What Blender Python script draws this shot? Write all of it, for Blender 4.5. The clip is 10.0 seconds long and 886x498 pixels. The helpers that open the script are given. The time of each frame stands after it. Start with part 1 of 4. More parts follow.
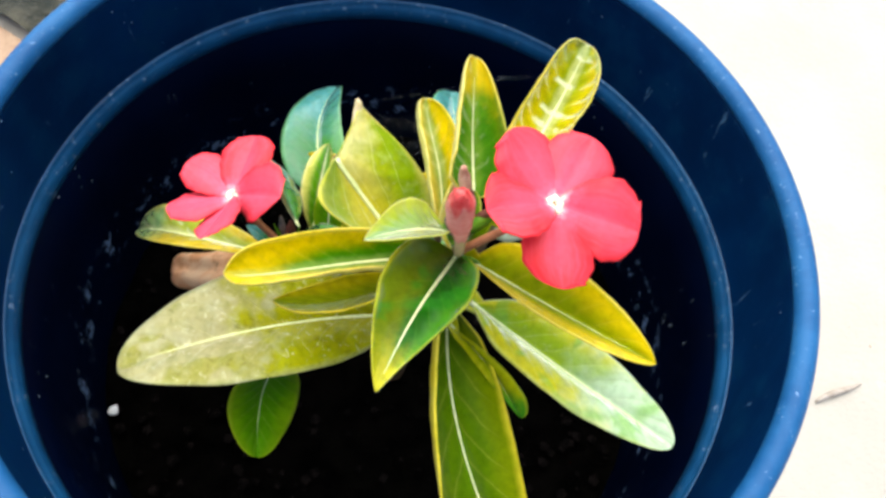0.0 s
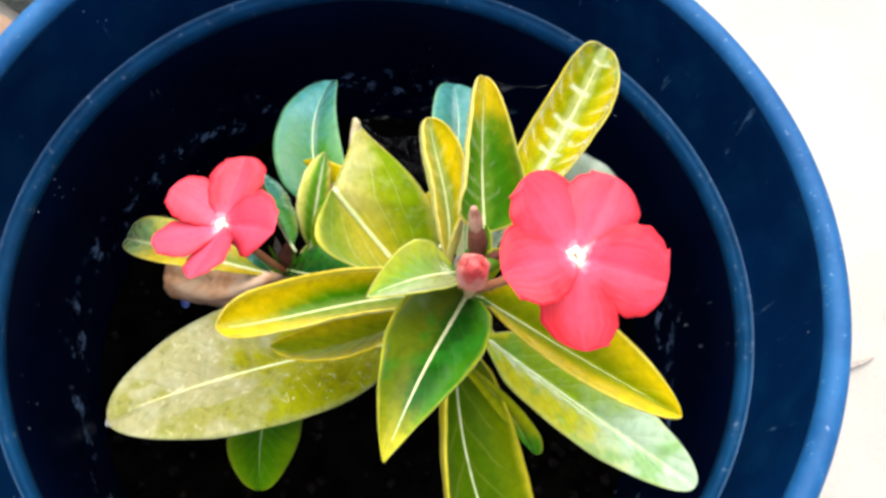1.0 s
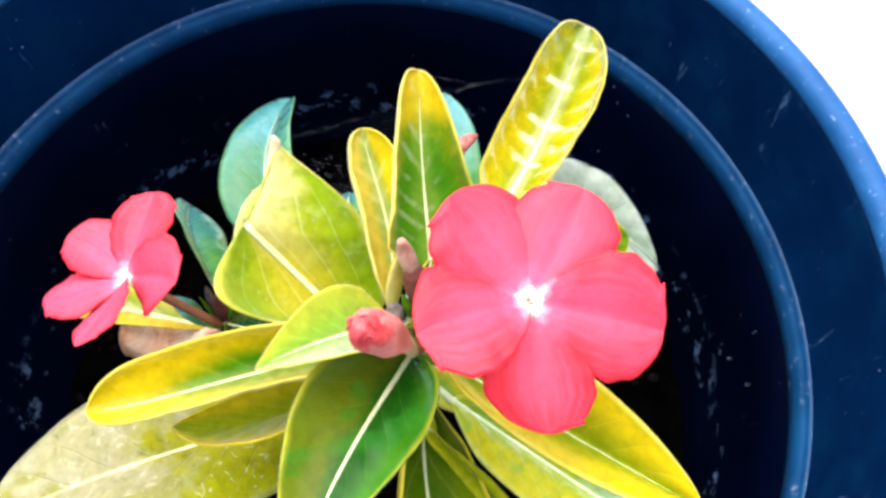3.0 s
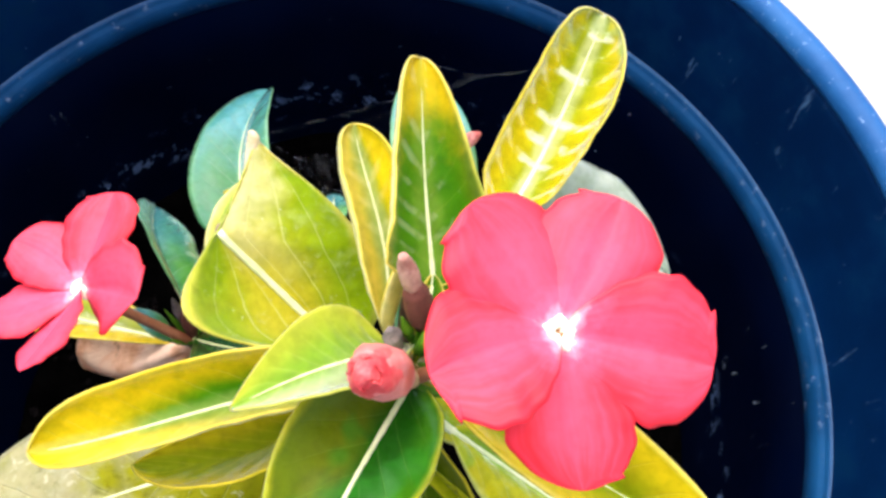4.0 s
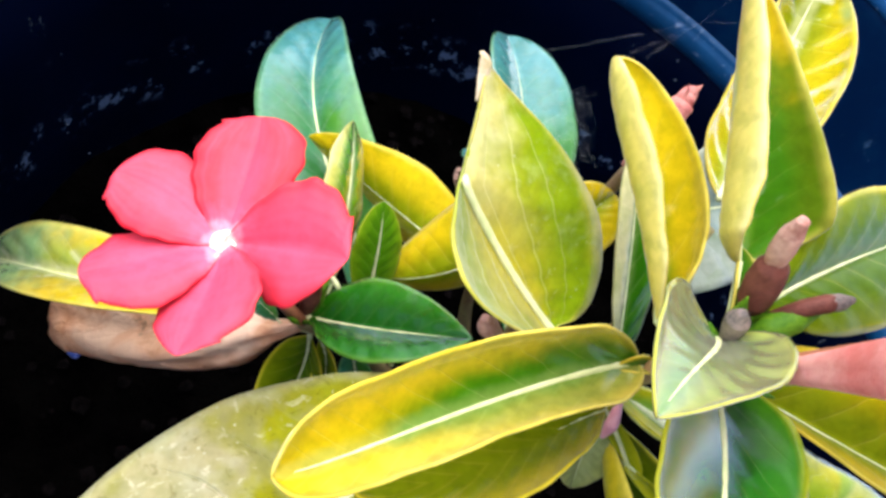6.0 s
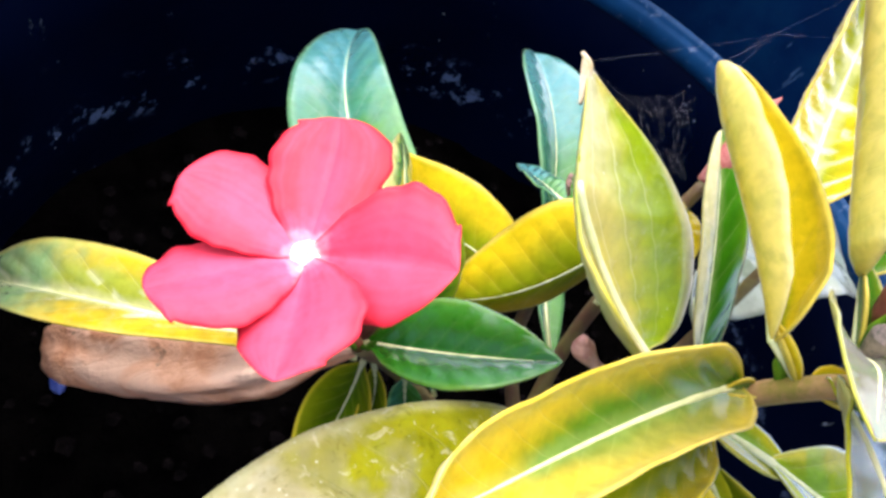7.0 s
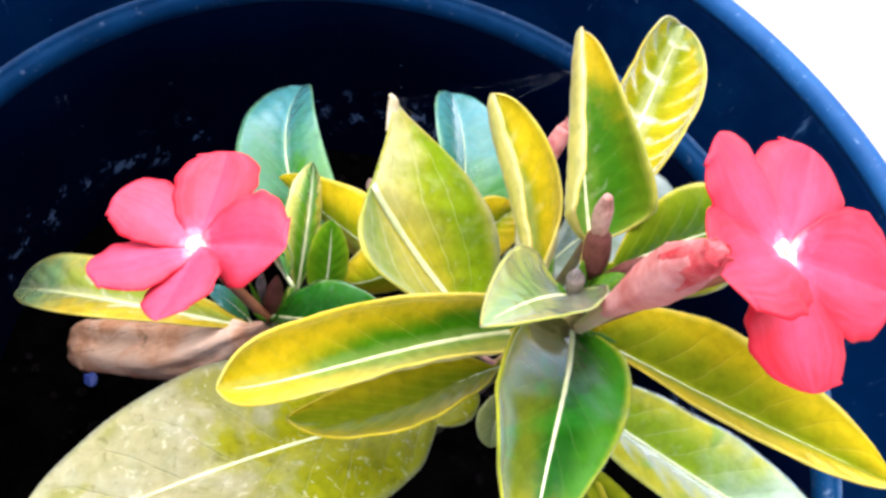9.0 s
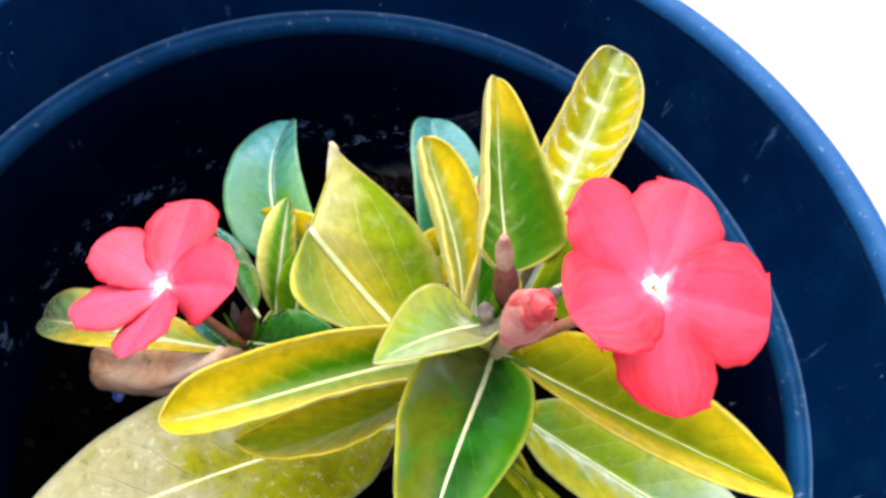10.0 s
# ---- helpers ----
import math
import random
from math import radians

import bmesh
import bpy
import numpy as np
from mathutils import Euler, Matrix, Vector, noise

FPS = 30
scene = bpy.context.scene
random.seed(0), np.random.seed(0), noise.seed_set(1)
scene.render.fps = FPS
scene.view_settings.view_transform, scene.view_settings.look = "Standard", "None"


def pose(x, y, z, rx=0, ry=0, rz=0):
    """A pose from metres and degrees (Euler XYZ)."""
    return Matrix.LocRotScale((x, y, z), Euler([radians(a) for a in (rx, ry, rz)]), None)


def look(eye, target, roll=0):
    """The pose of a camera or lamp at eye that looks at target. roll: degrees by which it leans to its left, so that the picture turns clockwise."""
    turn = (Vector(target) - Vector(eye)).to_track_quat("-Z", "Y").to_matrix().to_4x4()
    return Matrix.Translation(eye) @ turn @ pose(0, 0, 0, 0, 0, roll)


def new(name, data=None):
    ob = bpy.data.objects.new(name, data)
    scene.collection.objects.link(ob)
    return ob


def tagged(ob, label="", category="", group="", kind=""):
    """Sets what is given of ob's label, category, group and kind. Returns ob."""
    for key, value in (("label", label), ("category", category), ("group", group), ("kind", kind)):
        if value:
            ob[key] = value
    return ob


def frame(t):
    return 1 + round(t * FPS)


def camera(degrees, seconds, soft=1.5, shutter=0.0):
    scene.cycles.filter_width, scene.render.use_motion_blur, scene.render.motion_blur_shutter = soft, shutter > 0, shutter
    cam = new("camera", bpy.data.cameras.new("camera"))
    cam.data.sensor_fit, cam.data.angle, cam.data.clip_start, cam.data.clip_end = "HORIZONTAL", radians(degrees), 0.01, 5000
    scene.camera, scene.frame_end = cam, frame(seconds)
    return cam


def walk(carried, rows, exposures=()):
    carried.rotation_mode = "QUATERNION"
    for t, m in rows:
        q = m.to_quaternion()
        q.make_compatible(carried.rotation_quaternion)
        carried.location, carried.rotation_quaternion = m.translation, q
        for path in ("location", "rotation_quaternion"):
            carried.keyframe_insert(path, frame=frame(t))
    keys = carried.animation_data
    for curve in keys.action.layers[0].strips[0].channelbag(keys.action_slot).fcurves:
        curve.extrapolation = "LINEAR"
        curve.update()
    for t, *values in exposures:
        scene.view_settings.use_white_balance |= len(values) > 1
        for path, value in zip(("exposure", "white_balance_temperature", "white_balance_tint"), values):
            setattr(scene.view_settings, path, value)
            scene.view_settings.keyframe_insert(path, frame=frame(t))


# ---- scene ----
cam = camera(62.5, 10.0, soft=3.0)
PATH = [
    (0, (-0.0030, -0.1444, 0.5058), (0.0169, -0.0258, 0.2866), 14.86),
    (0.5, (-0.0017, -0.1276, 0.5142), (0.0162, -0.0140, 0.2922), 14.12),
    (1, (-0.0073, -0.1083, 0.5028), (0.0149, -0.0090, 0.2745), 16.70),
    (1.5, (0.0064, -0.0940, 0.4947), (0.0179, 0.0056, 0.2657), 9.44),
    (2, (0.0144, -0.0905, 0.4739), (0.0195, 0.0102, 0.2451), 5.32),
    (2.5, (0.0250, -0.0891, 0.4656), (0.0268, 0.0146, 0.2381), 2.93),
    (3.8, (0.0254, -0.0720, 0.4486), (0.0329, 0.0341, 0.2223), 5.90),
    (4, (0.0189, -0.0708, 0.4435), (0.0305, 0.0337, 0.2167), 8.25),
    (4.5, (-0.0015, -0.0684, 0.4356), (0.0308, 0.0322, 0.2090), 19.55),
    (5, (-0.0281, -0.0665, 0.4179), (0.0235, 0.0329, 0.1944), 29.33),
    (5.5, (-0.0461, -0.0660, 0.4083), (0.0190, 0.0348, 0.1890), 35.04),
    (6, (-0.0589, -0.0611, 0.3975), (0.0124, 0.0391, 0.1799), 37.38),
    (6.2, (-0.0626, -0.0596, 0.3924), (0.0132, 0.0418, 0.1768), 38.45),
    (7.3, (-0.0823, -0.0584, 0.3689), (0.0082, 0.0529, 0.1641), 40.59),
    (7.5, (-0.0773, -0.0666, 0.3636), (0.0129, 0.0444, 0.1586), 40.59),
    (8, (-0.0633, -0.0839, 0.3758), (0.0187, 0.0333, 0.1707), 36.67),
    (8.5, (-0.0487, -0.0900, 0.4030), (0.0230, 0.0339, 0.1981), 31.73),
    (9, (-0.0457, -0.0940, 0.4282), (0.0157, 0.0299, 0.2199), 27.40),
    (9.5, (-0.0249, -0.0931, 0.4353), (0.0282, 0.0330, 0.2260), 23.07),
    (10, (-0.0188, -0.0943, 0.4524), (0.0210, 0.0283, 0.2382), 18.11),
]
walk(cam, [(t, look(eye, target, roll)) for t, eye, target, roll in PATH], [(0, 1.04, 6600, 4), (0.5, 1.01, 6600, 4), (2, 1.24, 6350, 14), (2.6, 1.38, 6300, 14), (4.5, 1.22, 6250, 17), (6.0, 1.18, 6200, 16), (7.5, 1.42, 6150, 26), (8.4, 1.34, 5950, 25), (9.0, 1.25, 5950, 19), (10, 1.08, 6250, 15)])

# ---- light: an open bright sky with a veiled sun ----
world = bpy.data.worlds.new("sky")
scene.world = world
world.use_nodes = True
wn, wl = world.node_tree.nodes, world.node_tree.links
wn.clear()
sky = wn.new("ShaderNodeTexSky")
sky.sky_type, sky.sun_disc = "NISHITA", False
sky.sun_elevation, sky.sun_rotation = radians(69.5), radians(-20)
sky.air_density, sky.dust_density, sky.ozone_density = 1.0, 2.5, 1.0
sky_out, sky_bg = wn.new("ShaderNodeOutputWorld"), wn.new("ShaderNodeBackground")
sky_bg.inputs["Strength"].default_value = 0.15
wl.new(sky.outputs["Color"], sky_bg.inputs["Color"])
wl.new(sky_bg.outputs["Background"], sky_out.inputs["Surface"])
sun_data = bpy.data.lights.new("sun", "SUN")
sun_data.energy, sun_data.angle, sun_data.color = 3.6, radians(90), (1.0, 0.97, 0.93)
sun = new("sun", sun_data)
sun.matrix_world = look((-0.13, 0.35, 1.0), (0, 0, 0))


# ---- node helpers ----
class Mat:
    """A small wrapper to write node materials in few lines."""

    def __init__(self, name, rough=0.5, spec=0.5):
        self.m = bpy.data.materials.new(name)
        self.m.use_nodes = True
        self.n, self.k = self.m.node_tree.nodes, self.m.node_tree.links
        self.n.clear()
        self.out = self.n.new("ShaderNodeOutputMaterial")
        self.b = self.n.new("ShaderNodeBsdfPrincipled")
        self.b.inputs["Roughness"].default_value = rough
        self.b.inputs["Specular IOR Level"].default_value = spec
        self.k.new(self.b.outputs[0], self.out.inputs["Surface"])

    def put(self, socket, value):
        if isinstance(value, bpy.types.NodeSocket):
            self.k.new(value, socket)
        elif isinstance(value, tuple) and len(value) == 3 and socket.type == "RGBA":
            socket.default_value = (*value, 1)
        else:
            socket.default_value = value

    def math(self, op, a, b=0.0, c=0.0, clamp=False):
        x = self.n.new("ShaderNodeMath")
        x.operation, x.use_clamp = op, clamp
        for i, v in enumerate((a, b, c)):
            self.put(x.inputs[i], v)
        return x.outputs[0]

    def step(self, v, lo, hi, to0=0.0, to1=1.0):
        x = self.n.new("ShaderNodeMapRange")
        x.interpolation_type = "SMOOTHSTEP"
        for i, w in enumerate((v, lo, hi, to0, to1)):
            self.put(x.inputs[i], w)
        return x.outputs[0]

    def mix(self, f, a, b, blend="MIX"):
        x = self.n.new("ShaderNodeMix")
        x.data_type, x.blend_type = "RGBA", blend
        self.put(x.inputs[0], f), self.put(x.inputs[6], a), self.put(x.inputs[7], b)
        return x.outputs[2]

    def noise(self, scale, detail=3.0, rough=0.55, at=None, distort=0.0):
        x = self.n.new("ShaderNodeTexNoise")
        x.inputs["Scale"].default_value, x.inputs["Detail"].default_value = scale, detail
        x.inputs["Roughness"].default_value, x.inputs["Distortion"].default_value = rough, distort
        self.k.new(at or self.place(), x.inputs["Vector"])
        return x.outputs["Fac"]

    def cells(self, scale, at=None):
        x = self.n.new("ShaderNodeTexVoronoi")
        x.inputs["Scale"].default_value = scale
        self.k.new(at or self.place(), x.inputs["Vector"])
        return x.outputs["Distance"]

    def place(self, scale=None):
        x = self.n.new("ShaderNodeTexCoord").outputs["Object"]
        if scale:
            y = self.n.new("ShaderNodeVectorMath")
            y.operation = "MULTIPLY"
            self.k.new(x, y.inputs[0])
            y.inputs[1].default_value = scale
            x = y.outputs[0]
        return x

    def uv(self):
        x = self.n.new("ShaderNodeSeparateXYZ")
        self.k.new(self.n.new("ShaderNodeTexCoord").outputs["UV"], x.inputs[0])
        return x.outputs[0], x.outputs[1]

    def luck(self):
        return self.n.new("ShaderNodeObjectInfo").outputs["Random"]

    def bump(self, height, strength=0.3, depth=0.0005):
        x = self.n.new("ShaderNodeBump")
        x.inputs["Strength"].default_value, x.inputs["Distance"].default_value = strength, depth
        self.k.new(height, x.inputs["Height"])
        self.k.new(x.outputs[0], self.b.inputs["Normal"])
        return x.outputs[0]

    def color(self, c, glow_through=0.0):
        self.put(self.b.inputs["Base Color"], c)
        if glow_through:
            t, s = self.n.new("ShaderNodeBsdfTranslucent"), self.n.new("ShaderNodeMixShader")
            self.put(t.inputs["Color"], c)
            s.inputs[0].default_value = glow_through
            self.k.new(self.b.outputs[0], s.inputs[1]), self.k.new(t.outputs[0], s.inputs[2])
            self.k.new(s.outputs[0], self.out.inputs["Surface"])
            self.last = s.outputs[0]
        return self

    def wax(self, amount, rough=0.22, lo=0.22, hi=0.8):
        """A waxy gloss that rises where the surface is seen at a flat angle."""
        w, g, s = self.n.new("ShaderNodeLayerWeight"), self.n.new("ShaderNodeBsdfGlossy"), self.n.new("ShaderNodeMixShader")
        w.inputs["Blend"].default_value = 0.5
        g.inputs["Roughness"].default_value = rough
        self.put(s.inputs[0], self.step(w.outputs["Facing"], lo, hi, 0.0, amount))
        self.k.new(self.last, s.inputs[1]), self.k.new(g.outputs[0], s.inputs[2])
        self.k.new(s.outputs[0], self.out.inputs["Surface"])


def leaf_paint(name, middle, margin, edge, vein, band=(0.35, 0.9), tip=None, dust=0.0, veins=0.5, blotch=0.5, rough=0.38, tip_at=(0.55, 0.95), spots=0.0,
               rim=0.91, to_tip=0.0, count=9.0, sweep=0.2, halo=0.0, quilt=0.0, spec=0.5, half=None, relief=0.3, patch_tint=None, coat=0.0, scar_gloss=None, dust_scale=160.0, long_veins=False, down=0.3, fuzz=0.22, ribs=0.06, grit=0.0, wax=0.35):
    """Leaf skin: middle and margin colours, pale rim, side veins, a tip tint, a tinted half, dust, quilting and blotches."""
    m = Mat(name, rough, spec)
    x, y = m.uv()
    across = m.math("MULTIPLY_ADD", x, 2.0, -1.0)
    side = m.math("ABSOLUTE", across)
    wob, fine, mott = m.noise(95.0, 3.0), m.noise(420.0, 3.0), m.noise(38.0, 2.0)
    w0, m0 = m.math("SUBTRACT", wob, 0.5), m.math("SUBTRACT", mott, 0.5)
    # side veins sweep towards the tip and fade before the rim
    q = m.math("SUBTRACT", y, m.math("MULTIPLY", m.math("POWER", side, 0.85), sweep))
    q = m.math("MULTIPLY_ADD", w0, 0.05, q)
    if long_veins:  # they run beside the margin, from base to tip
        q = m.math("MULTIPLY_ADD", w0, 0.035, m.math("MULTIPLY_ADD", y, 0.12, m.math("MULTIPLY", side, 0.78)))
    tri = m.math("ABSOLUTE", m.math("SUBTRACT", m.math("FRACT", m.math("MULTIPLY", q, count)), 0.5))
    line = m.math("MULTIPLY", m.step(tri, 0.455, 0.495), m.step(side, 0.92, 0.45))
    near = m.math("MULTIPLY", m.step(tri, 0.2, 0.5), m.step(side, 1.0, 0.3))
    d = m.math("MULTIPLY_ADD", m0, blotch, side)
    d = m.math("MULTIPLY_ADD", w0, blotch * 0.7, d)
    d = m.math("MULTIPLY_ADD", near, 0.04, d)
    d = m.math("MULTIPLY_ADD", m.math("SUBTRACT", y, 0.4), to_tip, d)
    c = m.mix(m.step(d, band[0], band[1]), middle, margin)
    if ribs:  # the blade is paler beside each side vein, most of all near the midrib
        z = m.math("MULTIPLY", m.step(m.math("MULTIPLY_ADD", w0, 0.35, tri), 0.24, 0.46), m.step(m.math("MULTIPLY_ADD", w0, 0.8, side), 0.75, 0.15))
        c = m.mix(m.math("MULTIPLY", z, ribs), c, m.mix(0.55, margin, vein))
    if half:  # one half of the blade takes its own tint
        tint, sign, amount = half
        c = m.mix(m.math("MULTIPLY", m.step(m.math("MULTIPLY_ADD", w0, 0.5, m.math("MULTIPLY", across, sign)), -0.02, 0.35), amount), c, tint)
    if tip:
        e = m.math("MULTIPLY_ADD", w0, 0.6, y)
        c = m.mix(m.step(e, tip_at[0], tip_at[1]), c, tip)
    if patch_tint:
        c = m.mix(m.step(m.noise(60.0, 2.0, 0.5, distort=0.6), 0.5, 0.62, 0.0, 0.6), c, patch_tint)
    if scar_gloss:  # dried strip where the midrib has run into the margin, with gloss painted in
        z = m.math("MULTIPLY", m.step(m.math("MULTIPLY_ADD", w0, 0.7, side), 0.6, 0.02), m.step(m.math("MULTIPLY_ADD", w0, 0.4, y), 0.35, 0.75))
        c = m.mix(m.math("MULTIPLY", z, 0.5), c, scar_gloss)
    if quilt:  # pale puckers beside the midrib, between the side veins
        z = m.math("MULTIPLY", m.step(tri, 0.22, 0.42), m.math("MULTIPLY", m.step(m.math("MULTIPLY_ADD", w0, 1.3, side), 0.5, 0.25), m.step(y, 0.12, 0.3)))
        z = m.math("MULTIPLY", z, m.step(m.noise(150.0, 3.0, 0.6, distort=0.5), 0.46, 0.58))
        c = m.mix(m.math("MULTIPLY", z, quilt), c, (0.76, 0.8, 0.56))
    if halo:
        c = m.mix(m.step(m.math("MULTIPLY_ADD", w0, 0.25, side), 0.24, 0.06, 0.0, halo), c, vein)
    c = m.mix(m.math("MULTIPLY", line, veins * 0.5), c, vein)
    border = m.step(m.math("MULTIPLY_ADD", w0, 0.2, side), rim - 0.1, 1.02)
    c = m.mix(m.math("MULTIPLY", border, m.step(m.noise(45.0, 2.0), 0.3, 0.62, 0.2, 0.8)), c, edge)
    c = m.mix(m.step(fine, 0.35, 0.75, 0.0, 0.16), c, (0.1, 0.16, 0.01), "MULTIPLY")
    c = m.mix(m.step(m.noise(190.0, 3.0, 0.6, distort=0.4), 0.44, 0.64, 0.0, 0.3), c, (0.5, 0.62, 0.3), "MULTIPLY")
    if dust:
        g = m.math("MULTIPLY", m.step(m.noise(dust_scale, 4.0, 0.7), 0.45, 0.75), dust)
        if grit:
            g = m.math("MULTIPLY", g, m.step(m.math("MULTIPLY_ADD", w0, 0.4, y), 0.42, 0.6))
        c = m.mix(g, c, (0.62, 0.62, 0.48))
    if spots:
        s = m.math("MULTIPLY", m.step(m.math("MULTIPLY_ADD", m.noise(900.0), 0.12, m.cells(430.0)), 0.2, 0.1), m.step(m.noise(85.0, 3.0), 0.5, 0.6))
        c = m.mix(m.math("MULTIPLY", s, spots), c, (0.85, 0.85, 0.7))
    if grit:  # blistered, sandy skin
        z = m.noise(330.0, 3.0, 0.7, distort=0.8)
        c = m.mix(m.step(z, 0.42, 0.32, 0.0, grit), c, (0.3, 0.3, 0.02), "MULTIPLY")
        c = m.mix(m.step(z, 0.58, 0.7, 0.0, grit), c, (0.78, 0.72, 0.5))
    # fine down that catches light at a grazing view
    m.b.inputs["Sheen Weight"].default_value, m.b.inputs["Sheen Roughness"].default_value = down, fuzz
    m.put(m.b.inputs["Sheen Tint"], (1.0, 0.98, 0.92))
    if coat:
        m.b.inputs["Coat Weight"].default_value, m.b.inputs["Coat Roughness"].default_value, m.b.inputs["Coat IOR"].default_value = coat, 0.26, 1.5
    m.color(c, 0.4)
    m.wax(wax)
    h = m.math("ADD", m.math("MULTIPLY", near, -0.12), m.math("MULTIPLY_ADD", line, -0.9, m.math("MULTIPLY", fine, 0.3)))
    m.bump(h, relief, 0.001)
    m.put(m.b.inputs["Roughness"], m.step(m.noise(150.0), 0.3, 0.7, rough - 0.08, rough + 0.14))
    return m.m


YEL, EDGE = (0.74, 0.55, 0.002), (0.86, 0.7, 0.13)
variegated = leaf_paint("half_white_leaf", (0.04, 0.2, 0.002), (0.12, 0.3, 0.004), (0.82, 0.74, 0.3), (0.55, 0.62, 0.2), (0.34, 0.95), veins=0.3, rim=0.95, halo=0.2, blotch=0.45, spec=0.04, half=((0.82, 0.76, 0.4), -1.0, 0.92), wax=0.6)
golden = leaf_paint("golden_leaf", (0.28, 0.34, 0.002), (0.68, 0.5, 0.002), EDGE, (0.7, 0.6, 0.1), (0.15, 0.8), veins=0.25, rim=0.95, to_tip=0.4, spec=0.04)
creamy = leaf_paint("cream_edged_leaf", (0.16, 0.3, 0.003), (0.72, 0.56, 0.004), EDGE, (0.7, 0.7, 0.3), (0.02, 0.4), veins=0.12, rim=0.92, quilt=0.12, halo=0.3, count=8.0, blotch=0.5, spec=0.04, half=((0.8, 0.66, 0.14), -1.0, 0.6))
green_half = leaf_paint("half_green_leaf", (0.07, 0.23, 0.002), (0.68, 0.52, 0.03), EDGE, (0.3, 0.42, 0.06), (0.38, 0.9), (0.68, 0.5, 0.004), veins=0.2, rim=0.93, halo=0.3, half=((0.05, 0.2, 0.001), 1.0, 0.85), count=8.0, sweep=0.3, spec=0.08, rough=0.5, blotch=0.6, tip_at=(0.68, 1.0), quilt=0.18)
folded = leaf_paint("green_and_yellow_leaf", (0.055, 0.21, 0.001), YEL, EDGE, (0.55, 0.62, 0.2), (0.22, 0.8), (0.7, 0.52, 0.003), veins=0.2, tip_at=(0.55, 1.0), rim=0.93, to_tip=0.95, halo=0.25, blotch=0.6, spec=0.04, count=11.0, ribs=0.0, half=((0.8, 0.62, 0.14), -1.0, 0.4))
amber = leaf_paint("amber_leaf", (0.19, 0.23, 0.001), (0.5, 0.4, 0.002), (0.8, 0.62, 0.04), (0.6, 0.5, 0.05), (0.25, 0.9), veins=0.3, sweep=0.35, rim=0.92, spec=0.04)
frosted = leaf_paint("frosted_leaf", (0.4, 0.46, 0.04), (0.64, 0.46, 0.008), (0.82, 0.7, 0.14), (0.8, 0.8, 0.45), (0.35, 0.85), (0.3, 0.52, 0.22), dust=0.15, veins=0.3, tip_at=(0.5, 0.85), half=((0.64, 0.44, 0.005), -1.0, 0.75), halo=0.4, quilt=0.5, spec=0.06, wax=0.6)
fern = leaf_paint("fern_green_leaf", (0.09, 0.26, 0.002), (0.18, 0.34, 0.004), (0.35, 0.44, 0.02), (0.4, 0.52, 0.1), (0.3, 0.9), veins=0.35, spec=0.06, down=0.3)
olive = leaf_paint("olive_leaf", (0.09, 0.18, 0.001), (0.2, 0.26, 0.002), (0.87, 0.68, 0.04), (0.5, 0.54, 0.08), (0.2, 0.95), veins=0.5, rim=0.94, count=8.0, sweep=0.28, spec=0.04)
# the paler half holds glare of a flat view, painted as colour
lime = leaf_paint("lime_leaf", (0.19, 0.34, 0.01), (0.42, 0.47, 0.025), (0.6, 0.56, 0.06), (0.64, 0.68, 0.24), (0.2, 0.9), veins=0.15, rough=0.36, spec=0.08, down=1.0, fuzz=0.4, rim=0.95, half=((0.5, 0.57, 0.22), -1.0, 0.4), relief=0.12, wax=0.8)
glossy = leaf_paint("glossy_leaf", (0.012, 0.105, 0.003), (0.06, 0.24, 0.005), (0.6, 0.55, 0.02), (0.3, 0.45, 0.06), (0.3, 0.95), (0.6, 0.52, 0.01), veins=0.2, rough=0.24, spec=0.1, coat=0.15, down=0.25, fuzz=0.15, tip_at=(0.72, 1.08), rim=0.96, half=((0.17, 0.19, 0.003), 1.0, 0.75), patch_tint=(0.03, 0.24, 0.015), blotch=0.7, count=7.0, sweep=0.3, wax=0.8, ribs=0.0, relief=0.3)
pale = leaf_paint("pale_leaf", (0.3, 0.44, 0.01), (0.56, 0.52, 0.006), (0.6, 0.62, 0.2), (0.66, 0.7, 0.36), (0.3, 0.9), (0.5, 0.64, 0.42), dust=0.2, veins=0.4, tip_at=(0.38, 0.8), patch_tint=(0.2, 0.44, 0.05), rough=0.3, spec=0.1, coat=0.1, down=0.7, half=((0.62, 0.54, 0.004), 1.0, 0.75), grit=0.12, wax=0.9)
dusty = leaf_paint("dusty_leaf", (0.33, 0.32, 0.001), (0.32, 0.33, 0.002), (0.5, 0.48, 0.2), (0.66, 0.62, 0.25), (0.2, 0.9), (0.38, 0.345, 0.16), dust=0.3, dust_scale=75.0, veins=0.3, rough=0.42, tip_at=(0.46, 0.62), spots=0.35, down=0.4, fuzz=0.3, relief=0.5, patch_tint=(0.26, 0.25, 0.002), blotch=0.7, rim=0.97, spec=0.06, ribs=0.0, grit=0.35, wax=0.25)
quilted = leaf_paint("quilted_leaf", (0.3, 0.34, 0.002), (0.62, 0.5, 0.003), EDGE, (0.86, 0.86, 0.5), (0.15, 0.7), (0.4, 0.54, 0.2), veins=0.1, tip_at=(0.84, 1.02), rim=0.94, quilt=0.8, halo=0.3, count=10.0, sweep=0.03, spec=0.04, ribs=0.0, wax=0.8)
# bluer towards the tip: reflected sky is put into the tint
teal = leaf_paint("sky_tinted_leaf", (0.035, 0.2, 0.04), (0.04, 0.22, 0.09), (0.2, 0.42, 0.16), (0.4, 0.6, 0.4), (0.3, 0.9), (0.07, 0.3, 0.3), veins=0.3, rough=0.24, spec=0.35, coat=0.3, tip_at=(0.3, 0.85), half=((0.09, 0.3, 0.006), 1.0, 0.7), wax=0.5)
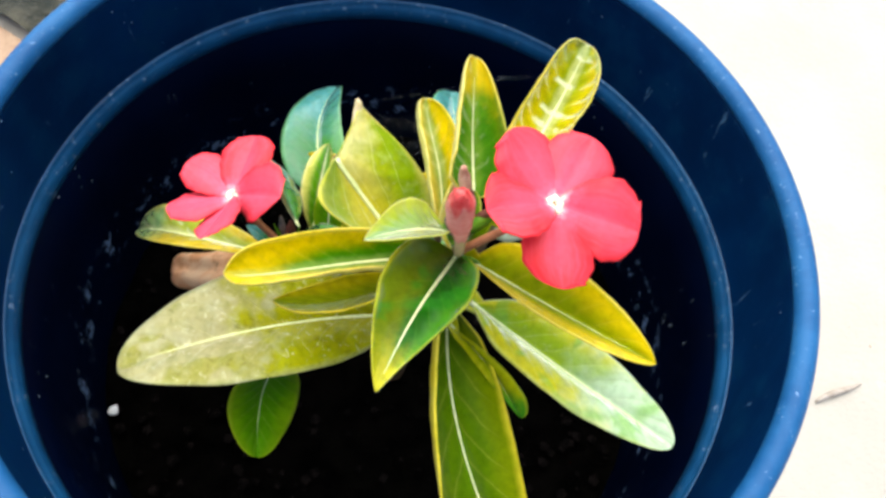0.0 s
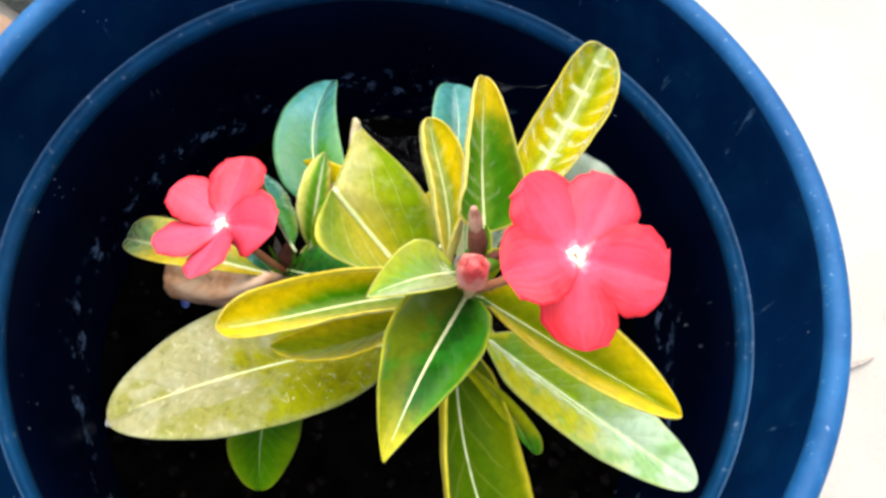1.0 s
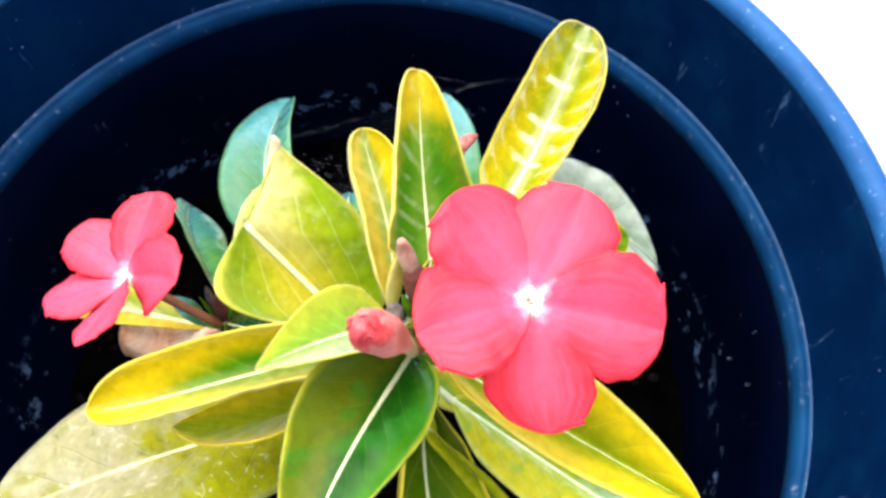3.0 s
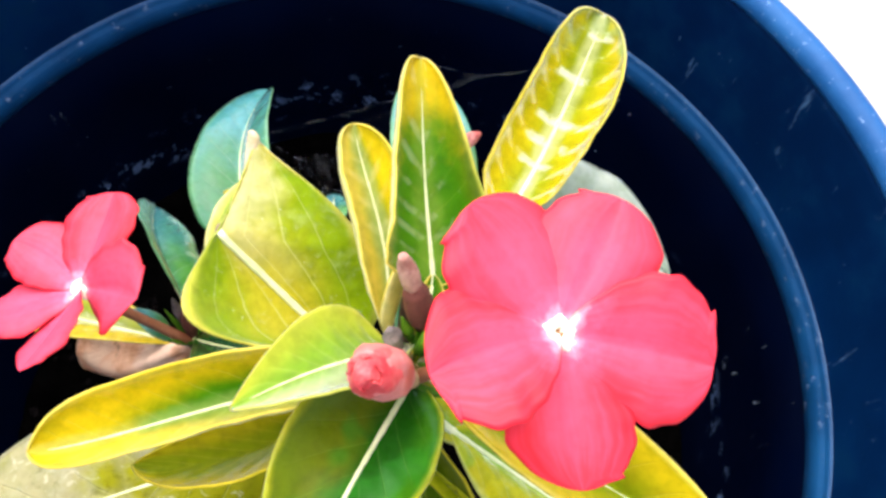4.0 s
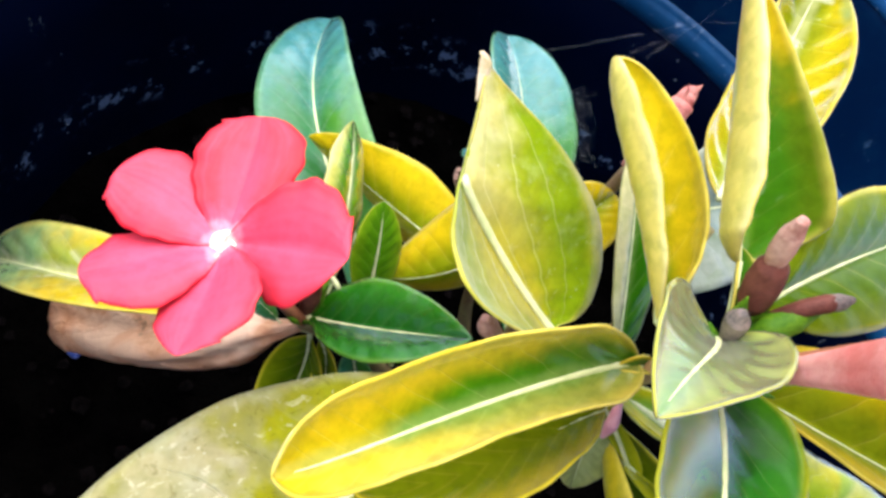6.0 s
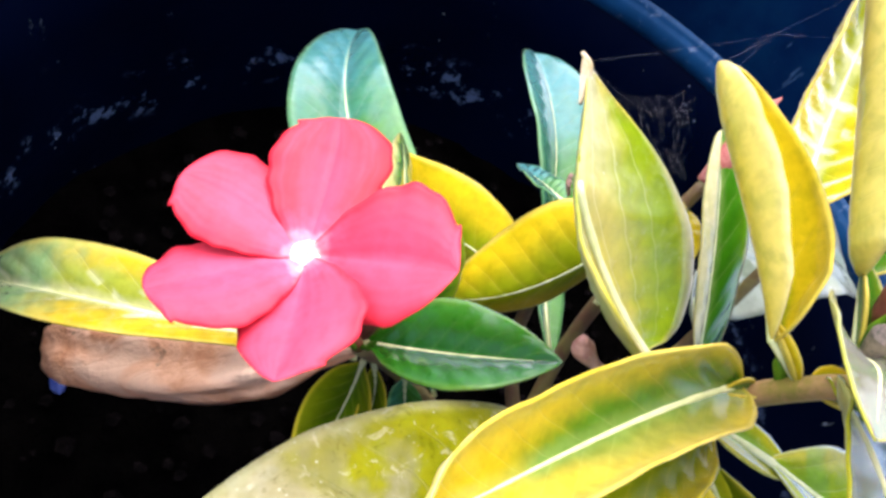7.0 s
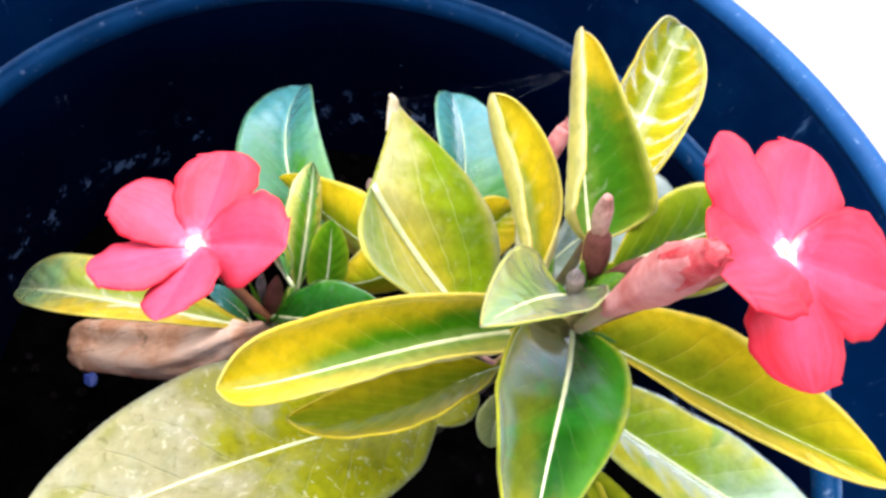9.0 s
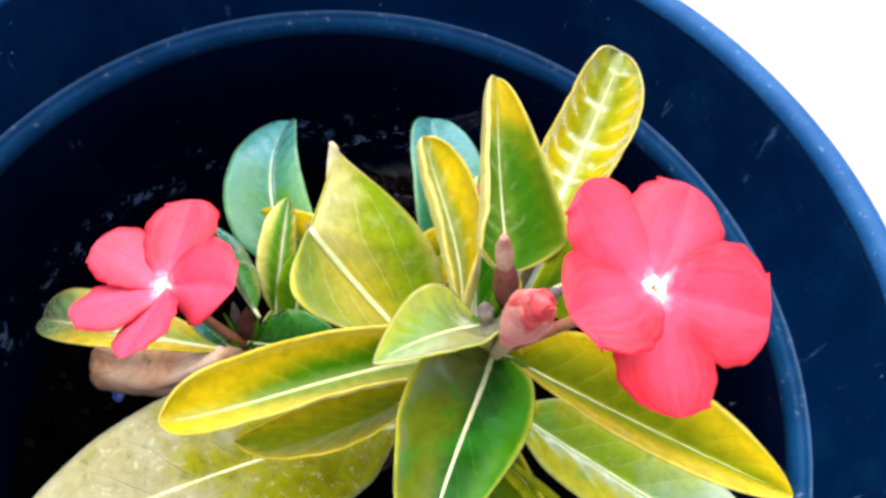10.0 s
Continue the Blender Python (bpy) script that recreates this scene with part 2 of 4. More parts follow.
deep = leaf_paint("dark_green_leaf", (0.015, 0.15, 0.002), (0.03, 0.24, 0.003), (0.22, 0.42, 0.05), (0.35, 0.55, 0.2), (0.3, 0.9), veins=0.18, rough=0.22, spec=0.4, coat=0.6, sweep=0.3, down=0.3, wax=0.7)
# its pale margin strip also holds gloss painted into the colour
blemished = leaf_paint("blemished_leaf", (0.54, 0.47, 0.02), (0.25, 0.37, 0.002), EDGE, (0.74, 0.7, 0.26), (0.15, 0.75), (0.44, 0.4, 0.06), dust=0.15, veins=0.9, spots=0.3, tip_at=(0.86, 1.02), count=5.0, long_veins=True, rim=0.97, relief=0.3, spec=0.05, down=0.8, fuzz=0.3, ribs=0.0, patch_tint=(0.3, 0.36, 0.003), grit=0.1, wax=0.3, scar_gloss=(0.8, 0.72, 0.42))
sprout = leaf_paint("young_lime_leaf", (0.1, 0.3, 0.004), (0.76, 0.7, 0.16), (0.84, 0.78, 0.36), (0.8, 0.8, 0.5), (0.4, 0.9), veins=0.2, rim=0.9, halo=0.4, spec=0.04, wax=0.7)
chalky = leaf_paint("chalky_leaf", (0.26, 0.34, 0.23), (0.4, 0.46, 0.35), (0.5, 0.52, 0.4), (0.4, 0.45, 0.34), (0.2, 0.8), dust=0.3, veins=0.25, rough=0.6, spec=0.2, wax=0.6)
underside = leaf_paint("leaf_underside", (0.42, 0.46, 0.16), (0.55, 0.55, 0.16), (0.75, 0.7, 0.3), (0.66, 0.66, 0.36), (0.3, 0.95), veins=0.3, spec=0.06)
pale_back = leaf_paint("pale_yellow_underside", (0.86, 0.71, 0.08), (0.88, 0.78, 0.2), (0.9, 0.84, 0.42), (0.74, 0.68, 0.3), (0.2, 0.9), veins=0.1, spec=0.04, rim=0.93, ribs=0.0, down=0.8)
gold_back = leaf_paint("golden_underside", (0.74, 0.55, 0.004), (0.8, 0.62, 0.01), (0.88, 0.74, 0.12), (0.7, 0.6, 0.1), (0.2, 0.9), veins=0.1, spec=0.04, ribs=0.0)
olive_fern = leaf_paint("olive_to_green_leaf", (0.3, 0.34, 0.002), (0.4, 0.4, 0.002), (0.4, 0.44, 0.02), (0.5, 0.52, 0.1), (0.3, 0.9), (0.05, 0.24, 0.01), veins=0.3, spec=0.06, tip_at=(0.6, 0.9))

rib_mat = Mat("pale_midrib", 0.42)
rib_mat.color(rib_mat.mix(rib_mat.step(rib_mat.noise(300.0), 0.3, 0.7), (0.72, 0.72, 0.38), (0.56, 0.62, 0.27)), 0.15)
rib_mat = rib_mat.m

petal_mat = Mat("coral_petal", 0.5, 0.3)
px, py = petal_mat.uv()
grain = petal_mat.noise(500.0, 2.0)
streak = petal_mat.n.new("ShaderNodeCombineXYZ")
petal_mat.put(streak.inputs[0], petal_mat.math("MULTIPLY", px, 14.0))
petal_mat.put(streak.inputs[1], petal_mat.math("MULTIPLY", py, 1.6))
petal_mat.put(streak.inputs[2], petal_mat.math("MULTIPLY", petal_mat.luck(), 20.0))
ray = petal_mat.math("MULTIPLY_ADD", petal_mat.noise(30.0, 2.0), 0.5, petal_mat.math("MULTIPLY", petal_mat.noise(1.0, 3.0, 0.6, at=streak.outputs[0]), 0.5))
pc = petal_mat.mix(petal_mat.step(ray, 0.35, 0.65), (0.73, 0.016, 0.023), (0.79, 0.053, 0.094))
pc = petal_mat.mix(petal_mat.step(petal_mat.luck(), 0.1, 0.9, 0.0, 0.75), pc, (0.81, 0.073, 0.128))
side = petal_mat.math("ABSOLUTE", petal_mat.math("MULTIPLY_ADD", px, 2.0, -1.0))
fade = petal_mat.math("MULTIPLY_ADD", petal_mat.math("SUBTRACT", grain, 0.5), 0.12, py)
pc = petal_mat.mix(petal_mat.math("MULTIPLY", petal_mat.step(side, 0.75, 0.1), petal_mat.step(py, 0.95, 0.5, 0.0, 0.5)), pc, (0.825, 0.096, 0.18))
pc = petal_mat.mix(petal_mat.step(fade, 0.34, 0.12, 0.0, 0.6), pc, (0.82, 0.12, 0.21))
pc = petal_mat.mix(petal_mat.step(fade, 0.17, 0.1, 0.0, 0.6), pc, (0.86, 0.36, 0.42))
pc = petal_mat.mix(petal_mat.step(fade, 0.1, 0.06), pc, (0.8, 0.68, 0.56))
pc = petal_mat.mix(petal_mat.step(side, 0.7, 0.98, 0.0, 0.65), pc, (0.7, 0.012, 0.02))
pc = petal_mat.mix(petal_mat.step(grain, 0.35, 0.8, 0.0, 0.25), pc, (0.68, 0.012, 0.025))
petal_mat.color(pc, 0.25)
lines = petal_mat.math("SINE", petal_mat.math("MULTIPLY", px, 70.0))
petal_mat.bump(petal_mat.math("ADD", petal_mat.math("MULTIPLY", lines, 0.25), grain), 0.12, 0.0004)
petal_mat = petal_mat.m


def plain(name, a, b, scale, rough=0.5, bump=0.3, depth=0.0006, through_light=0.0, spec=0.5):
    """A two-tone mottled surface."""
    m = Mat(name, rough, spec)
    big, small = m.noise(scale, 3.0), m.noise(scale * 7, 4.0, 0.65)
    f = m.math("MULTIPLY_ADD", m.math("SUBTRACT", small, 0.5), 0.5, big)
    m.color(m.mix(m.step(f, 0.3, 0.7), a, b), through_light)
    m.bump(small, bump, depth)
    return m.m


eye_mat = plain("cream_throat", (0.72, 0.63, 0.42), (0.8, 0.73, 0.56), 400.0, 0.6)
pore_mat = plain("orange_throat_pore", (0.32, 0.13, 0.015), (0.2, 0.07, 0.01), 500.0, 0.6)
tube_mat = plain("brown_pink_tube", (0.22, 0.075, 0.035), (0.36, 0.14, 0.07), 120.0, 0.5, spec=0.15)
stem_mat = plain("brown_green_stem", (0.14, 0.07, 0.035), (0.2, 0.17, 0.05), 90.0, 0.6, 0.6)
bark_mat = plain("woody_stem", (0.12, 0.06, 0.04), (0.3, 0.18, 0.12), 60.0, 0.8, 0.9, 0.002)
bud_mat = plain("dusky_bud", (0.075, 0.022, 0.014), (0.14, 0.045, 0.03), 200.0, 0.55, spec=0.15)
bud_tip_mat = plain("pink_bud_tip", (0.28, 0.12, 0.085), (0.52, 0.3, 0.22), 220.0, 0.6, spec=0.2)
wilt_mat = plain("wilted_pink_petals", (0.68, 0.2, 0.17), (0.82, 0.4, 0.34), 70.0, 0.5, 0.4, 0.001, 0.3, spec=0.15)
wilt_tip_mat = plain("wilted_red_petal_ends", (0.6, 0.045, 0.05), (0.74, 0.17, 0.15), 140.0, 0.5, 0.4, 0.001, 0.15, spec=0.15)
green_bud_mat = plain("green_bract", (0.035, 0.12, 0.004), (0.1, 0.2, 0.006), 200.0, 0.5, spec=0.15)
grey_bud_mat = plain("grey_lilac_bud", (0.055, 0.055, 0.045), (0.2, 0.15, 0.13), 260.0, 0.6, spec=0.15)
red_bud_mat = plain("red_bud", (0.3, 0.07, 0.06), (0.46, 0.19, 0.15), 200.0, 0.5, spec=0.15)

dead = Mat("dry_brown_leaf", 0.5, 0.35)
crk = dead.noise(70.0, 5.0, 0.65, distort=1.2)
along = dead.noise(1.0, 4.0, 0.65, at=dead.place((60.0, 190.0, 60.0)), distort=0.8)
dc = dead.mix(dead.step(crk, 0.34, 0.66), (0.66, 0.31, 0.15), (0.86, 0.52, 0.31))
dc = dead.mix(dead.step(dead.noise(38.0, 3.0, 0.6, distort=0.6), 0.52, 0.66, 0.0, 0.75), dc, (0.86, 0.62, 0.42))
dc = dead.mix(dead.step(along, 0.4, 0.3, 0.0, 0.35), dc, (0.34, 0.15, 0.07))
dc = dead.mix(dead.step(dead.noise(130.0, 4.0, 0.7), 0.64, 0.72, 0.0, 0.7), dc, (0.16, 0.1, 0.05))
dead.color(dc, 0.15)
dead.bump(dead.math("ADD", crk, along), 0.9, 0.002)
dead = dead.m

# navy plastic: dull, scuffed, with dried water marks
navy = Mat("shaded_navy_plastic", 0.45, 0.04)
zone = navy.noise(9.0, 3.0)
# base near black: the deep pot's shade is put into the colour
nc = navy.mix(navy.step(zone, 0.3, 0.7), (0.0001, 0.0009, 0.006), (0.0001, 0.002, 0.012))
sc = navy.math("MULTIPLY", navy.step(navy.noise(150.0, 4.0, 0.75, at=navy.place((1.0, 1.0, 0.45))), 0.64, 0.74), navy.step(navy.noise(14.0, 2.0), 0.52, 0.66))
nc = navy.mix(navy.math("MULTIPLY", sc, 0.42), nc, (0.3, 0.36, 0.42))
pin = navy.math("MULTIPLY", navy.step(navy.cells(170.0), 0.09, 0.05), navy.step(navy.noise(22.0), 0.55, 0.65))
nc = navy.mix(navy.math("MULTIPLY", pin, 0.6), nc, (0.4, 0.5, 0.6))
height = navy.n.new("ShaderNodeSeparateXYZ")
navy.k.new(navy.place(), height.inputs[0])
hz = navy.math("MULTIPLY_ADD", navy.math("SUBTRACT", navy.noise(16.0, 3.0), 0.5), 0.03, height.outputs[2])
line = navy.math("MULTIPLY", navy.step(hz, 0.138, 0.148), navy.step(hz, 0.168, 0.156))
line = navy.math("MULTIPLY", line, navy.step(navy.noise(95.0, 4.0, 0.7), 0.56, 0.66))
nc = navy.mix(navy.math("MULTIPLY", line, 0.5), nc, (0.14, 0.22, 0.38))
navy.color(nc)
navy.bump(navy.noise(300.0, 3.0), 0.12, 0.0006)
navy.put(navy.b.inputs["Roughness"], navy.step(navy.noise(40.0, 4.0), 0.3, 0.7, 0.34, 0.55))
navy = navy.m
# above the step the same plastic is painted lighter, as light reaches it
lit_collar = Mat("lit_navy_plastic", 0.5, 0.05)
bc = lit_collar.mix(lit_collar.step(lit_collar.noise(12.0, 4.0, 0.6), 0.3, 0.7), (0.0001, 0.009, 0.037), (0.0002, 0.0185, 0.072))
bc = lit_collar.mix(lit_collar.step(lit_collar.noise(260.0, 4.0, 0.75), 0.66, 0.76, 0.0, 0.22), bc, (0.1, 0.2, 0.34))
bc = lit_collar.mix(lit_collar.step(lit_collar.noise(48.0, 5.0, 0.7), 0.46, 0.68, 0.0, 0.65), bc, (0.001, 0.02, 0.055))
bc = lit_collar.mix(lit_collar.step(lit_collar.noise(110.0, 4.0, 0.75, at=lit_collar.place((1.0, 1.0, 0.25))), 0.63, 0.74, 0.0, 0.35), bc, (0.12, 0.24, 0.38))
bs = lit_collar.math("MULTIPLY", lit_collar.step(lit_collar.cells(150.0), 0.1, 0.05), lit_collar.step(lit_collar.noise(25.0), 0.52, 0.62))
bc = lit_collar.mix(lit_collar.math("MULTIPLY", bs, 0.6), bc, (0.35, 0.48, 0.62))
lit_collar.color(bc)
lit_collar.bump(lit_collar.noise(300.0, 3.0), 0.15, 0.0006)
lit_collar = lit_collar.m
# the lip is painted lighter, for sky light falling on its top
lit_lip = Mat("lit_blue_plastic", 0.5, 0.15)
fz = lit_lip.noise(60.0, 4.0, 0.65)
fc = lit_lip.mix(lit_lip.step(fz, 0.3, 0.7), (0.005, 0.056, 0.16), (0.012, 0.085, 0.215))
fc = lit_lip.mix(lit_lip.step(lit_lip.noise(400.0, 3.0, 0.7), 0.62, 0.72, 0.0, 0.35), fc, (0.3, 0.42, 0.58))
lit_lip.color(fc)
lit_lip.bump(lit_lip.noise(240.0, 3.0), 0.2, 0.0006)
lit_lip = lit_lip.m
# scratched step, its blue lightened for the sky light it catches
ledge_mat = Mat("worn_lit_ledge", 0.45, 0.2)
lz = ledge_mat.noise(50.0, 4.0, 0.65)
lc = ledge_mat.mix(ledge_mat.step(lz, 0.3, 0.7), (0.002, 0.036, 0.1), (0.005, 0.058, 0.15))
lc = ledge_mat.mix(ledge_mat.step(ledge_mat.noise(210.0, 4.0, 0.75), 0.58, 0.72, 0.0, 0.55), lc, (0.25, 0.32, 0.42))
ledge_mat.color(lc)
ledge_mat = ledge_mat.m

# soil and crumbs near black: shade inside the pot is in the colour
soil_mat = plain("shaded_soil", (0.0006, 0.0006, 0.0006), (0.002, 0.0018, 0.0016), 70.0, 0.9, 1.0, 0.004, spec=0.0)
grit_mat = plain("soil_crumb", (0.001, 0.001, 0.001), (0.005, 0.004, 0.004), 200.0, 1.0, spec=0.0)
chip_mat = plain("white_chip", (0.5, 0.52, 0.55), (0.65, 0.66, 0.68), 200.0, 0.6)
blue_chip_mat = plain("blue_chip", (0.008, 0.022, 0.13), (0.015, 0.04, 0.18), 200.0, 0.5)

sand = Mat("pale_sandy_floor", 0.9, 0.2)
sa, sb, sd = sand.noise(6.0, 4.0, 0.6), sand.noise(160.0, 4.0, 0.7), sand.noise(24.0, 3.0)
cc = sand.mix(sand.step(sa, 0.3, 0.7), (0.325, 0.295, 0.256), (0.375, 0.342, 0.3))
cc = sand.mix(sand.step(sb, 0.6, 0.75, 0.0, 0.3), cc, (0.5, 0.4, 0.3))
cc = sand.mix(sand.math("MULTIPLY", sand.step(sand.cells(45.0), 0.2, 0.1), sand.step(sd, 0.56, 0.66)), cc, (0.6, 0.4, 0.28))
sand.color(cc)
sand.bump(sb, 0.5, 0.003)
sand = sand.m
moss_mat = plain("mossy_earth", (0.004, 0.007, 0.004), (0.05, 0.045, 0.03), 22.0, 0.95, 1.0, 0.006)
slab_mat = plain("tan_paving", (0.22, 0.13, 0.08), (0.3, 0.2, 0.13), 25.0, 0.9, 0.6, 0.002)
pebble_mat = plain("dark_pebble", (0.4, 0.3, 0.24), (0.52, 0.42, 0.34), 150.0, 0.8)
twig_mat = plain("grey_twig", (0.2, 0.16, 0.13), (0.34, 0.29, 0.25), 120.0, 0.9)
silk_mat = plain("spider_silk", (0.75, 0.78, 0.8), (0.85, 0.86, 0.88), 300.0, 0.4, through_light=0.3)
calyx_mat = plain("calyx", (0.62, 0.36, 0.2), (0.5, 0.42, 0.14), 160.0, 0.6, 0.4)
pink_bud_mat = plain("pink_bud", (0.62, 0.22, 0.22), (0.7, 0.34, 0.32), 240.0, 0.55)
dry_tip_mat = plain("dry_leaf_tip", (0.3, 0.24, 0.1), (0.5, 0.4, 0.26), 150.0, 0.8, 0.6)
young_stem_mat = plain("pinkish_green_stem", (0.2, 0.17, 0.03), (0.36, 0.21, 0.09), 130.0, 0.55, 0.4, spec=0.15)


# ---- mesh helpers ----
MM = 0.001


def V(p):
    return np.array(p, float) * MM


def mesh_from(name, verts, faces, mat, uvs=None, smooth=True, under=None, below=()):
    me = bpy.data.meshes.new(name)
    me.from_pydata([tuple(v) for v in verts], [], [tuple(f) for f in faces])
    if uvs is not None:
        layer = me.uv_layers.new(name="UVMap")
        for loop in me.loops:
            layer.data[loop.index].uv = uvs[loop.vertex_index]
    me.polygons.foreach_set("use_smooth", [smooth] * len(me.polygons))
    me.materials.append(mat)
    if under:
        me.materials.append(under)
        for i in below:
            me.polygons[i].material_index = 1
    me.update()
    return me


def part(name, me, parent, label=""):
    ob = new(name, me)
    ob.parent = parent
    return tagged(ob, label)


def thing(name, label, category, at=(0, 0, 0), group="", kind=""):
    ob = new(name)
    ob.empty_display_size = 0.02
    ob.location = at
    return tagged(ob, label, category, group, kind)


def spin(a, axis, ang):
    """Vector a turned about a unit axis by many angles."""
    c, s = np.cos(ang)[:, None], np.sin(ang)[:, None]
    return a * c + np.cross(axis, a) * s + axis * (axis @ a) * (1 - c)


def tube(path, radii, sides=10, squash=1.0, rough=0.0, seed=0, folds=0.0):
    """Verts and faces of a tapered tube along smooth points; both ends closed."""
    P, R = np.array(path, float), np.array(radii, float)
    t = np.linspace(0, 1, len(P))
    n = max(12, 6 * len(P))
    tt = np.linspace(0, 1, n)
    fine = np.stack([np.interp(tt, t, P[:, i]) for i in range(3)], 1)
    for _ in range(4):
        fine[1:-1] = (fine[:-2] + 2 * fine[1:-1] + fine[2:]) / 4
    rad = np.interp(tt, t, R)
    rng = np.random.RandomState(seed)
    tan = np.gradient(fine, axis=0)
    tan /= np.linalg.norm(tan, axis=1)[:, None]
    up = np.array([0.31, 0.17, 0.93])
    verts, faces = [], []
    for i in range(n):
        a = np.cross(tan[i], up)
        a /= np.linalg.norm(a)
        b = np.cross(tan[i], a)
        for k in range(sides):
            g = 2 * math.pi * k / sides
            r = rad[i] * (1 + rough * rng.uniform(-1, 1) + folds * math.sin(4 * g + 3.0 * i / n) + folds * 0.6 * math.sin(7 * g - 5.0 * i / n))
            verts.append(fine[i] + a * math.cos(g) * r + b * math.sin(g) * r * squash)
    for i in range(n - 1):
        for k in range(sides):
            j = (k + 1) % sides
            faces.append((i * sides + k, i * sides + j, (i + 1) * sides + j, (i + 1) * sides + k))
    faces.append(tuple(range(sides))[::-1])
    faces.append(tuple((n - 1) * sides + k for k in range(sides)))
    return verts, faces


def skin(grid, u, S, facing, thick):
    """A closed two-sided skin round a grid of points; facing is the way its upper side looks."""
    nv, cols = len(S), len(u)
    du, dv = np.gradient(grid, axis=1), np.gradient(grid, axis=0)
    nn = np.cross(du, dv)
    nn /= np.linalg.norm(nn, axis=2)[:, :, None] + 1e-12
    if (nn[nv // 2, cols // 2] @ facing) < 0:
        nn = -nn
    half = (thick / 2 * (1 - 0.5 * np.abs(u) ** 2 + 0.5 * np.abs(u) ** 14))[None, :, None]
    verts = np.concatenate([(grid + nn * half).reshape(-1, 3), (grid - nn * half).reshape(-1, 3)])
    uu = np.tile(u[None, :], (nv, 1))
    uv = np.stack([(uu * 0.5 + 0.5).ravel(), np.tile(S[:, None], (1, cols)).ravel()], 1)
    uvs = [tuple(x) for x in np.concatenate([uv, uv])]
    faces, o = [], nv * cols
    for i in range(nv - 1):
        for j in range(cols - 1):
            p = i * cols + j
            faces.append((p, p + 1, p + cols + 1, p + cols))
            faces.append((o + p, o + p + cols, o + p + cols + 1, o + p + 1))
        p, p2 = i * cols, i * cols + cols - 1
        faces.append((p, p + cols, o + p + cols, o + p))
        faces.append((p2, o + p2, o + p2 + cols, p2 + cols))
    for row in (0, nv - 1):
        for j in range(cols - 1):
            p = row * cols + j
            faces.append((p, o + p, o + p + 1, p + 1) if row == 0 else (p, p + 1, o + p + 1, o + p))
    return verts, faces, uvs, nn


def cupped(P, up, turn, fold_l, fold_r, width, prof_l, prof_r, nu=13, nv=58, thick=0.5, cup=0.1, pucker=0.2, wave=0.25, seed=0, curl=0.2, veins=9):
    """A leaf folded along its midrib. P: four control points of the midrib; up: the way that it faces; turn: its roll and twist;
    fold_l, fold_r: how far each half is raised at base, tip and (more) half way; width and profile of each half; cup: how round the halves are."""
    P, up = np.array(P, float), np.array(up, float)
    rng = np.random.RandomState(seed)
    S = 0.5 - 0.5 * np.cos(np.pi * np.linspace(0, 1, nv))
    s = S[:, None]
    mid = (1 - s) ** 3 * P[0] + 3 * s * (1 - s) ** 2 * P[1] + 3 * s * s * (1 - s) * P[2] + s ** 3 * P[3]
    tan = np.gradient(mid, axis=0)
    tan /= np.linalg.norm(tan, axis=1)[:, None]
    n = up - tan * (tan @ up)[:, None]
    n /= np.linalg.norm(n, axis=1)[:, None]
    side = np.cross(tan, n)
    roll = turn[0] + turn[1] * (S - 0.5) * 2
    c, k = np.cos(roll)[:, None], np.sin(roll)[:, None]
    n, side = n * c + side * k, side * c - n * k
    ph = rng.uniform(0, 6.28, 4)
    u = np.concatenate([np.linspace(-1, 0, nu), np.linspace(0, 1, nu)[1:]])
    grid = np.zeros((nv, len(u), 3))
    halves = []
    for sign, fold, wide, (a, b) in ((-1, fold_l, width[0], prof_l), (1, fold_r, width[1], prof_r)):
        w = np.sin(np.pi * S ** a).clip(0) ** b
        w = np.maximum(w / w.max() * np.clip(S / 0.14, 0, 1) ** 0.35, 0.006)
        f = fold[0] + (fold[1] - fold[0]) * S + fold[2] * 4 * S * (1 - S)
        c, k = np.cos(f)[:, None], np.sin(f)[:, None]
        halves.append((wide * w, sign * side * c + n * k, n * c - sign * side * k, w))
    for j, x in enumerate(u):
        k = abs(x)
        wid, out, top, w = halves[0 if x < 0 else 1]
        q = (S - 0.2 * k ** 0.8) * veins * 2 * np.pi
        lift = -cup * wid * 4 * k * (1 - k) - pucker * np.cos(q) * 4 * k * (1 - k) * np.minimum(1, w * 1.5)
        lift = lift + wave * k ** 3 * (np.sin(S * 15 + ph[0 if x < 0 else 1]) + 0.5 * np.sin(S * 31 + ph[2]) + 0.3 * np.sin(S * 57 + ph[3])) * w
        lift = lift + curl * k ** 7 * np.minimum(1, w * 1.4)
        grid[:, j] = mid + out * (wid * k)[:, None] + top * lift[:, None]
    verts, faces, uvs, nn = skin(grid, u, S, n[nv // 2], thick)
    return verts, faces, uvs, grid[:, nu - 1], nn[:, nu - 1]


